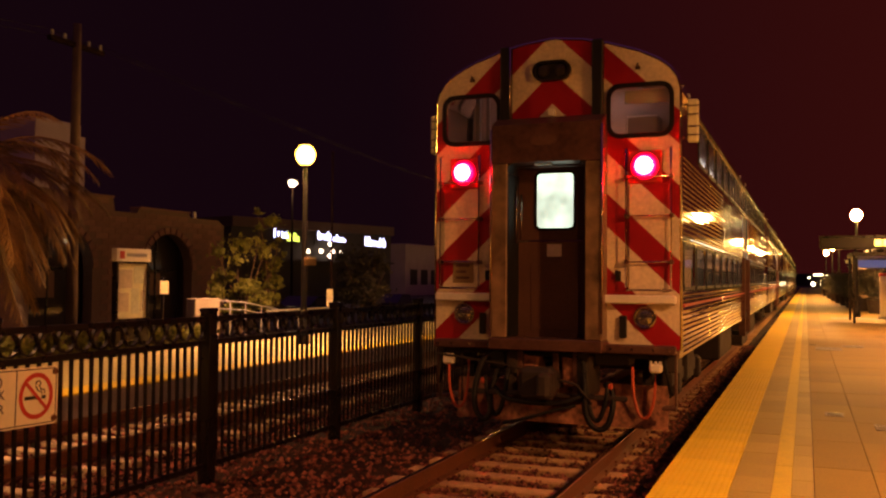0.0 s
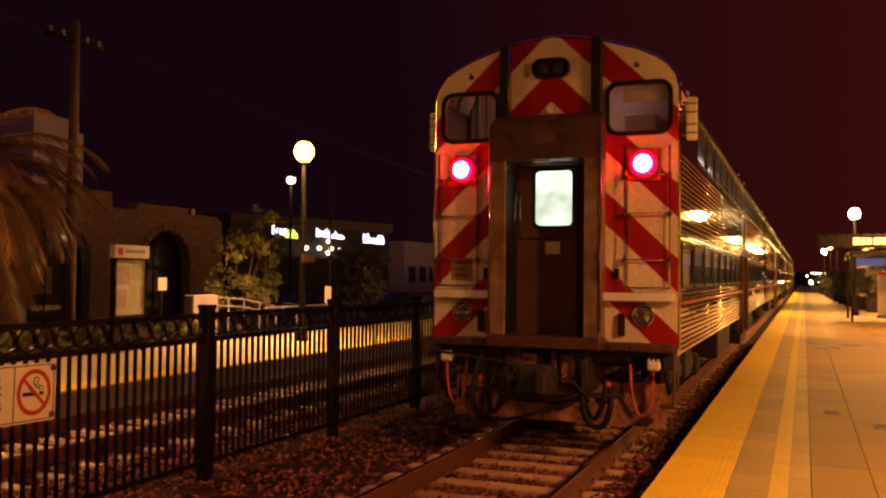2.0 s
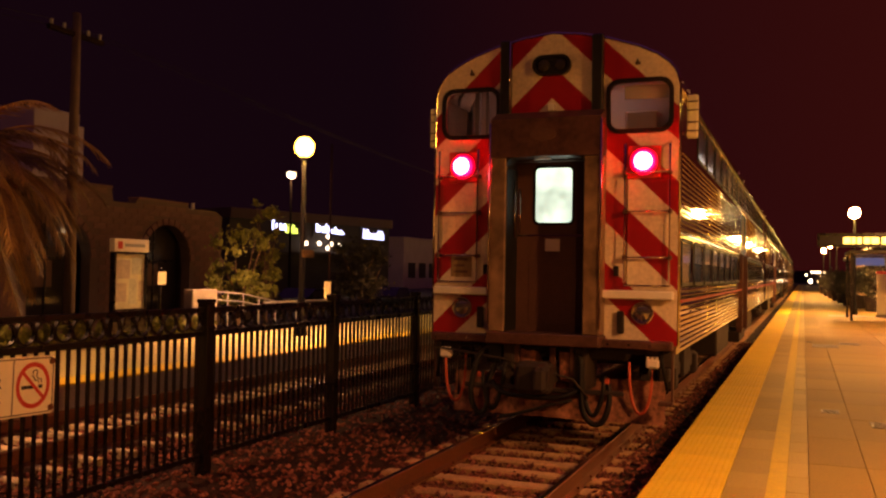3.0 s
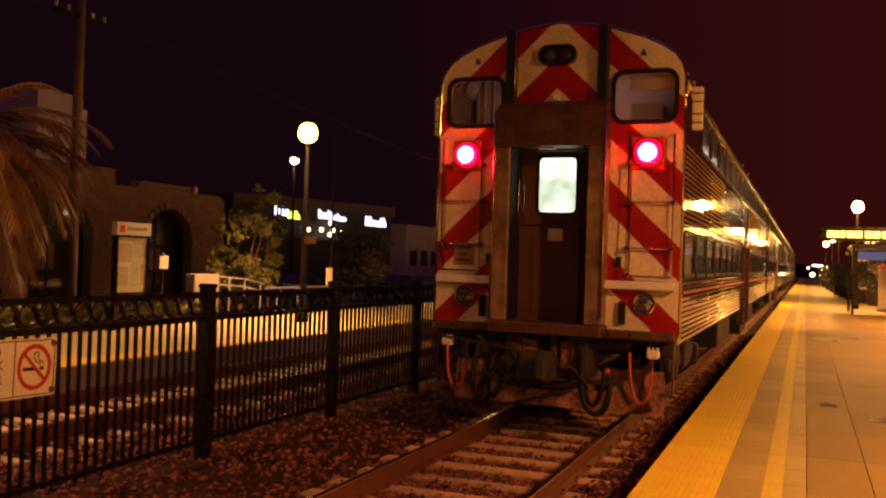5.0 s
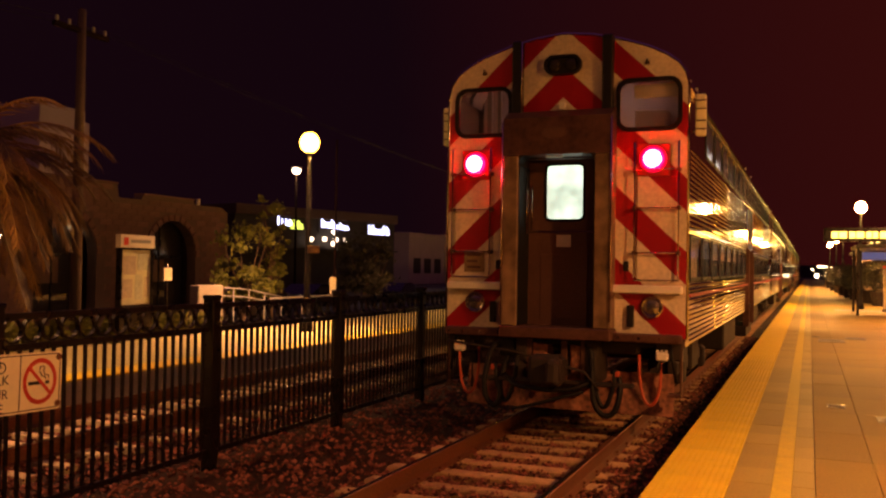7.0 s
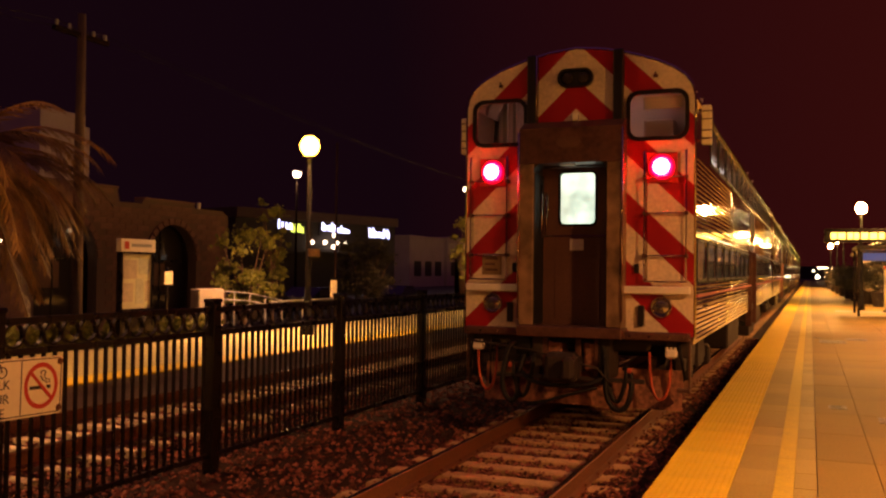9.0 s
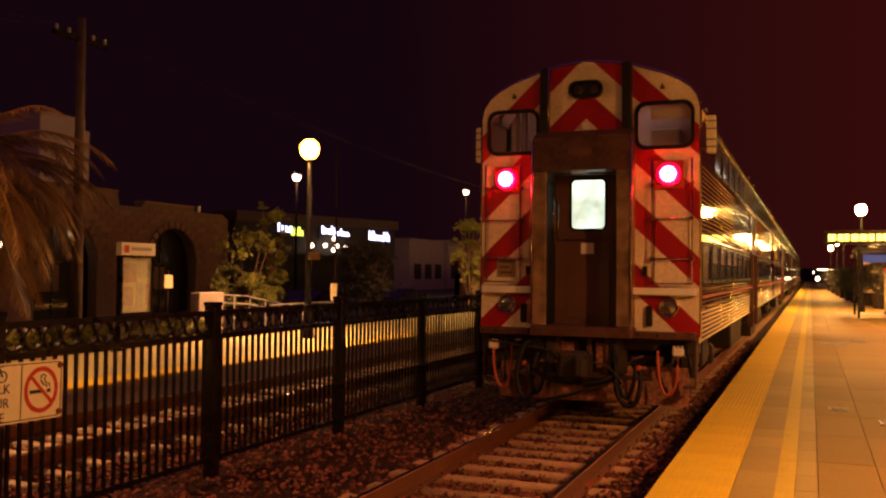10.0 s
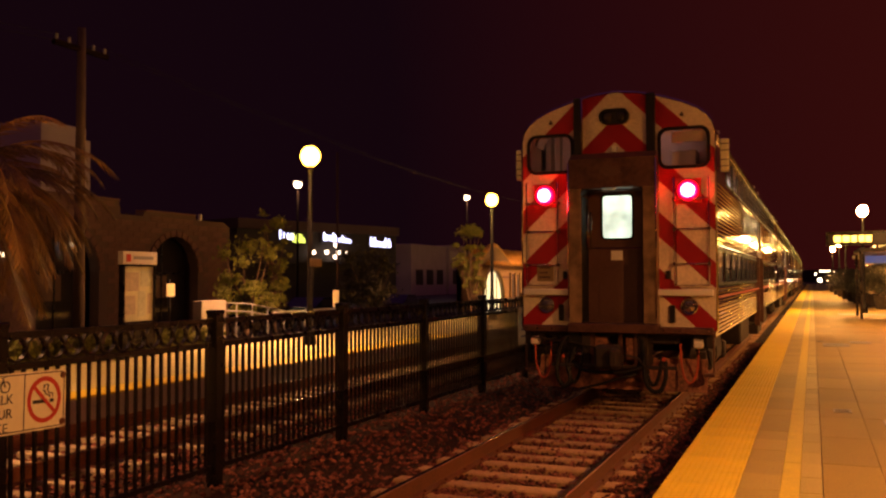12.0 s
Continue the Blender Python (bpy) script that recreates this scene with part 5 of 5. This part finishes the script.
def shop_row():
    b = empty("shop_building", (-45.0, 75.4, 0))
    b.rotation_euler = (0, 0, radians(-16.3))

    def boxed_at(x0, x1, y0, y1, z0, z1, bevel=0.0):
        f0, f1 = (y0 - 75.4) * 0.61, (y1 - 75.4) * 0.61
        low = 1 - 0.0040 * ((y0 + y1) / 2 - 75.4)
        return boxed(x0 + 45, x1 + 45, f0, f1, 1.92 + (z0 - 1.92) * low, 1.92 + (z1 - 1.92) * low, bevel)

    part("wall", boxed(-13, 0.0, -5.5, 16.8, -0.42, 6.6, 0.03), M["darkwall"], b)
    part("parapet", boxed(-13, 0.3, -5.6, 17.0, 6.6, 7.55, 0.03), M["mortar"], b)
    part("awning", boxed(0, 1.2, -5, 16, 3.4, 3.58, 0.02), M["darkwall"], b)
    # glowing shop names, too blurred to read: strokes of plain bars
    rr = random.Random(5)

    def name_bars(sign, y0, y1, low, high, mat):
        y = y0
        while y < y1:
            tall = high if y == y0 or rr.random() < 0.25 else low + (high - low) * 0.62
            w = rr.uniform(0.42, 0.62)
            part("bar", boxed_at(-44.9, -44.85, y, y + 0.24, low, tall), mat, sign)
            if rr.random() < 0.7:
                part("bar", boxed_at(-44.9, -44.85, y + w - 0.12, y + w + 0.06, low, low + (tall - low) * 0.7), mat, sign)
            q = rr.choice((low, (low + tall) / 2 - 0.08, tall - 0.2))
            part("bar", boxed_at(-44.9, -44.85, y + 0.24, y + w - 0.12, q, q + 0.17), mat, sign)
            y += w + 0.24

    for board, words_on in (((74.6, 80.0, 5.4, 7.0), ((74.7, 77.2, 5.75, 6.75, "neonw"), (77.5, 79.9, 5.5, 6.35, "neony"))),
                            ((83.6, 91.0, 5.4, 7.2), ((84.3, 86.6, 5.9, 6.9, "neonw"), (87.2, 90.4, 5.85, 6.6, "neonw"))),
                            ((95.0, 102.3, 5.4, 7.2), ((95.8, 101.3, 5.65, 6.75, "neonw"),))):
        y0, y1, z0, z1 = board
        sign = part("shop_sign", boxed_at(-44.98, -44.9, y0, y1, z0, z1), M["darkwall"], b)
        for y0, y1, z0, z1, mat in words_on:
            name_bars(sign, y0, y1, z0, z1, M[mat])
    for y, z in ((81.3, 4.6), (84.3, 4.65), (86.4, 5.4), (86.3, 4.2), (87.0, 4.65), (89.2, 4.6)):
        bm = bmesh.new()
        ball(bm, (0.6, (y - 75.4) * 0.61, z - 0.1), 0.22, 0.22, 0.22, 10, 8)
        part("window_lamp", bm, M["shoplight"], b, "small warm shop lamp")
    return tagged(b, "low dark shop building with glowing signs", "building")


shop_row()
for y0, y1, h in ((106, 118, 6.0), (119, 140, 6.2)):
    t = empty("far_building", (0, 0, 0))
    part("wall", boxed(-56, -45, y0, y1, -0.42, h, 0.03), M["paleblock"], t)
    part("parapet", boxed(-56.1, -44.9, y0 - .1, y1 + .1, h, h + 0.3, 0.03), M["paleblock"], t)
    for k in range(3):
        part("window", boxed(-45.02, -44.97, y0 + 1.5 + k * 3.5, y0 + 3.8 + k * 3.5, 1.0, 3.0), M["darkwall"], t)
    if h > 6.1:
        part("sign_board", boxed(-44.96, -44.88, 119.4, 126.4, 4.2, 5.7, 0.02), M["white"], t, "plain white sign board")
    tagged(t, "low dim commercial building in the distance", "building")


def kiosk():
    """Small stucco shelter with a lit arch and a tiled hip roof."""
    k = empty("kiosk", (0, 0, 0))
    x0, x1, y0, y1 = -14.0, -13.0, 42.9, 51.4
    part("wall", plate([(y0, -0.4), (y1, -0.4), (y1, 2.6), (y0, 2.6)], [arch_hole(45.75, 1.6, 0.75, 0.0)], x1 - 0.3, x1, "x"), M["stucco"], k)
    part("side_wall", boxed(x0, x1 - 0.3, y0, y0 + 0.3, -0.4, 2.6), M["stucco"], k)
    part("side_wall", boxed(x0, x1 - 0.3, y1 - 0.3, y1, -0.4, 2.6), M["stucco"], k)
    part("back_wall", boxed(x0, x0 + 0.3, y0, y1, -0.4, 2.6), M["stucco"], k)
    w = part("arched_window", boxed(x1 - 0.16, x1 - 0.12, 44.1, 47.4, 0.0, 2.4), M["kiosk_glow"], k, "brightly lit arched glass")
    for y in (44.9, 45.75, 46.6):
        part("mullion", boxed(x1 - 0.12, x1 - 0.09, y - .04, y + .04, 0.0, 2.4), M["iron"], w)
    for z in (0.72, 1.9):
        part("string_course", boxed(x1, x1 + 0.04, y0, 44.1, z, z + 0.10, 0.01), M["brick"], k)
        part("string_course", boxed(x1, x1 + 0.04, 47.4, y1, z, z + 0.10, 0.01), M["brick"], k)
    # shade of the open bay painted as a dark sheet on solid wall
    part("door_opening", boxed(x1 - 0.02, x1 + 0.012, 48.6, 50.4, 0.0, 2.1), M["darkwall"], k, "dark panel put in for the open bay's shade")
    for y in (48.6, 49.5, 50.4):
        part("column", boxed(x1, x1 + 0.10, y - 0.10, y + 0.10, -0.4, 2.2, 0.01), M["stucco"], k)
    part("cornice", boxed(x0 - 0.1, x1 + 0.12, y0 - 0.15, y1 + 0.15, 2.45, 2.62, 0.02), M["brick"], k)
    # long tiled roof behind a bell-shaped front gable
    prof = [(x1 + 0.35, 2.60), (x1 + 0.12, 2.78), (x1 - 0.12, 3.05), (x1 - 0.5, 3.45), (x0 + 0.12, 3.05), (x0 - 0.12, 2.78), (x0 - 0.35, 2.60)]
    part("roof", sweep(prof, y0 + 1.2, y1 + 4.4), M["tile"], k, "clay tile roof")
    for i in range(26):
        y = y0 + 1.4 + i * 0.44
        part("roof_tile", tubed([(p, y, z + 0.02) for p, z in prof[:4]], 0.10, 6), M["tile"], k)
    half = [(2.95, 2.62), (2.55, 2.70), (2.1, 2.86), (1.55, 3.12), (0.95, 3.34), (0.45, 3.50), (0.0, 3.56)]
    gable = [(45.6 + a, z) for a, z in half] + [(45.6 - a, z) for a, z in half[-2::-1]]
    part("gable", plate(gable, [], x1 - 0.5, x1 + 0.2, "x"), M["stucco"], k, "bell-shaped stucco gable")
    for (a, za), (c, zc) in zip(gable, gable[1:]):
        part("gable_tile", tubed([(x1 + 0.06, a, za + 0.05), (x1 + 0.06, c, zc + 0.05)], 0.16, 6), M["tile"], k)
    rim = [(45.75 + 1.72 * math.cos(math.pi * q / 12), 0.75 + 1.72 * math.sin(math.pi * q / 12)) for q in range(13)]
    part("arch_trim", tubed([(x1 + 0.03, p, z) for p, z in rim], 0.09, 6), M["stucco"], k)
    return tagged(k, "small tan stucco shelter with clay tile roof, lit inside", "shelter")


kiosk()
# added fill light on the kiosk front; no lamp stands here
kl = point_lamp("kiosk_light", -11.2, 46.5, 3.6, 15, 0.15, (1.0, 0.6, 0.22))


def parked_car(x, y, turn):
    """Dark saloon seen over the fence."""
    c = empty("parked_car", (x, y, -0.42))
    c.rotation_euler = (0, 0, radians(turn))
    side = [(-2.2, 0.35), (2.2, 0.35), (2.25, 0.75), (1.5, 0.92), (0.75, 1.38), (-0.9, 1.42), (-1.75, 1.0), (-2.25, 0.95)]
    bm = sweep(side, -0.85, 0.85, "x")
    part("body", bm, M["carpaint"], c)
    part("side_window", boxed(0.855, 0.862, -1.2, 1.0, 1.0, 1.32, 0.002), M["lensglass"], c)
    part("side_window", boxed(-0.862, -0.855, -1.2, 1.0, 1.0, 1.32, 0.002), M["lensglass"], c)
    for s in (-1, 1):
        for q in (-1.35, 1.35):
            bm = bmesh.new()
            disc(bm, (s * 0.78, q, 0.33), 0.33, 0.2, "x", 20)
            w = part("wheel", bm, M["rubber"], c)
            bm = bmesh.new()
            disc(bm, (s * 0.885, q, 0.33), 0.2, 0.012, "x", 16)
            part("rim", bm, M["plate"], w)
        part("headlight", boxed(s * 0.62 - .16, s * 0.62 + .16, 2.2, 2.26, 0.62, 0.76, 0.01), M["lensglass"], c)
    return tagged(c, "dark parked saloon car in the lot", "car", "parked cars")


parked_car(-19.0, 46.5, 10)
parked_car(-20.0, 34.0, 0)
parked_car(-19.5, 38.5, 0)


# ================= near platform, far end =================
def led_sign():
    s = empty("led_sign", (3.35, 40.0, 0))
    part("housing", boxed(0.0, 2.9, 0.02, 0.30, 3.20, 3.76, 0.015), M["black"], s)
    part("bezel", plate([(0, 3.20), (2.9, 3.20), (2.9, 3.76), (0, 3.76)], [[(0.08, 3.27), (2.82, 3.27), (2.82, 3.66), (0.08, 3.66)]], -0.04, 0.02), M["iron"], s)
    for x in (1.35, 1.9, 2.4):
        part("bracket", boxed(x - .04, x + .04, 0.08, 0.22, 3.08, 3.21, 0.01), M["iron"], s)
    return tagged(s, "black platform message sign with amber running text", "message sign")


led_sign()
# the running text: blurred amber words as plain bars
words = []
for w0, w1 in ((0.0, 0.26), (0.30, 0.44), (0.50, 0.66), (0.74, 0.98), (1.02, 1.30), (1.40, 1.62), (1.66, 1.94), (2.02, 2.22), (2.26, 2.44), (2.52, 2.78), (2.84, 3.1), (3.16, 3.36), (3.44, 3.64), (3.68, 3.9)):
    ob = part("running_text", boxed(0, w1 - w0, -0.012, 0.0, -0.13, 0.13), M["led"])
    tagged(ob, "glowing amber bar of the running text", "sign text", "running text")
    words.append((ob, w0))


def pylon():
    p = empty("station_pylon", (6.35, 45.3, PZ))
    part("body", boxed(-0.42, 0.42, -0.12, 0.12, 0.0, 1.95, 0.02), M["sign"], p, "pale panel")
    part("header", boxed(-0.44, 0.44, -0.13, 0.13, 1.95, 2.08, 0.02), M["signred"], p, "red header")
    part("foot", boxed(-0.48, 0.48, -0.18, 0.18, 0, 0.12, 0.01), M["kerb"], p)
    return tagged(p, "pale upright station pylon with red header", "pylon")


pylon()


def planter(x, y, seed):
    p = empty("planter", (x, y, PZ))
    bm = bmesh.new()
    bmesh.ops.create_cone(bm, cap_ends=True, segments=16, radius1=0.38, radius2=0.5, depth=0.75, matrix=Matrix.Translation((0, 0, 0.375)))
    part("pot", bm, M["under"], p, "dark round pot")
    rr = random.Random(seed)
    cl = [(rr.uniform(-.6, .6), rr.uniform(-.6, .6), 0.9 + rr.uniform(0, 1.2), rr.uniform(.25, .5)) for _ in range(12)]
    mesh_object("foliage", *leaf_cloud(cl, 1500, 0.08, seed), M["darkleaf"], p)
    return tagged(p, "dark round planter with a leafy shrub", "planter", "platform planters")


for i, (x, y) in enumerate(((5.2, 84), (5.3, 76), (5.45, 69), (5.6, 63), (5.9, 57.5), (6.3, 53), (6.9, 49), (5.1, 95), (5.0, 110))):
    planter(x, y, 200 + i)


def platform_shelter():
    s = empty("platform_shelter", (0, 0, 0))
    part("roof", boxed(4.55, 9.0, 39.95, 44.4, 2.94, 3.085, 0.03), M["black"], s)
    for x in (4.65, 6.6, 8.7):
        for y in (40.4, 44.1):
            part("post", boxed(x - .05, x + .05, y - .05, y + .05, PZ, 2.95, 0.01), M["iron"], s)
    for i in range(3):
        part("glazing", boxed(5.0 + 1.25 * i, 6.15 + 1.25 * i, 44.15, 44.2, 2.52, 2.86), M["bluewin"], s, "bluish lit glazing")
    part("bench", boxed(7.0, 8.6, 43.2, 43.7, 0.55, 0.66, 0.02), M["trunk"], s)
    part("bench_leg", boxed(7.1, 7.2, 43.3, 43.6, PZ, 0.56), M["iron"], s)
    part("bench_leg", boxed(8.4, 8.5, 43.3, 43.6, PZ, 0.56), M["iron"], s)
    return tagged(s, "platform shelter with bluish lit glazing", "shelter")


platform_shelter()

end_wall_ob = part("distance", boxed(-120, 120, 420, 421, -0.5, 5), M["darkwall"])
tagged(end_wall_ob, "dark row of trees and houses in the distance", "backdrop", kind="structure")
for x, y, z, rad in ((3.4, 190, 2.5, 0.17), (4.15, 188, 1.3, 0.38), (6.0, 196, 2.2, 0.13), (6.6, 186, 3.0, 0.13), (5.6, 193, 1.2, 0.14)):
    g = empty("signal_light", (x, y, -0.42))
    part("mast", tubed([(0, 0, 0), (0, 0, z + 0.4)], 0.06, 6), M["iron"], g)
    bm = bmesh.new()
    ball(bm, (0, -0.1, z + 0.42), rad, rad, rad, 10, 8)
    part("lens", bm, M["globe_white"], g)
    tagged(g, "small bright light on a mast far down the line", "signal", "far lights")
sign = empty("lit_canopy", (5.1, 192, -0.42))
part("lit_edge", boxed(-0.9, 0.9, -0.2, 0.2, 3.4, 3.6, 0.05), M["globe_white"], sign, "glowing edge")
for sx in (-0.9, 0.9):
    part("post", boxed(sx - .05, sx + .05, -0.05, 0.05, 0, 3.4), M["iron"], sign)
tagged(sign, "small canopy with a glowing edge far down the line", "canopy")


def platform_building():
    """Long low station building behind the planters."""
    b = empty("platform_building", (0, 0, 0))
    part("wall", boxed(7.2, 13.0, 56.0, 100.0, PZ, 3.7, 0.03), M["stucco"], b)
    part("roof", boxed(6.6, 13.4, 55.2, 100.6, 3.7, 4.0, 0.03), M["black"], b)
    for i in range(4):
        f = part("window_frame", boxed(7.5 + 1.35 * i, 8.65 + 1.35 * i, 55.93, 55.998, 1.2, 2.9, 0.01), M["iron"], b)
        part("pane", boxed(7.56 + 1.35 * i, 8.59 + 1.35 * i, 55.915, 55.928, 1.26, 2.84), M["darkglass"], f)
    for i in range(10):
        f = part("window_frame", boxed(7.13, 7.198, 57.5 + 4.1 * i, 59.9 + 4.1 * i, 1.2, 2.9, 0.01), M["iron"], b)
        part("pane", boxed(7.115, 7.128, 57.6 + 4.1 * i, 59.8 + 4.1 * i, 1.26, 2.84), M["darkglass"], f)
    return tagged(b, "long low stucco station building with dark windows", "building")


platform_building()


# ================= what moves =================
def motions():
    for i, car in enumerate(cars):
        walk(car, [(t, pose(0, y + i * CAR_LENGTH, 0)) for t, y in TRAIN])
    # words enter from the far end of the sign and slip into its housing at the near end
    for ob, w0 in words:
        rows = []
        for k in range(25):
            t = 0.5 * k
            x = 2.05 + w0 - 0.355 * t
            inside = 0.12 < x < 2.55
            rows.append((t, pose(3.35 + min(max(x, 0.1), 2.5), 40.0 if inside else 40.2, 3.465)))
        walk(ob, rows)


motions()
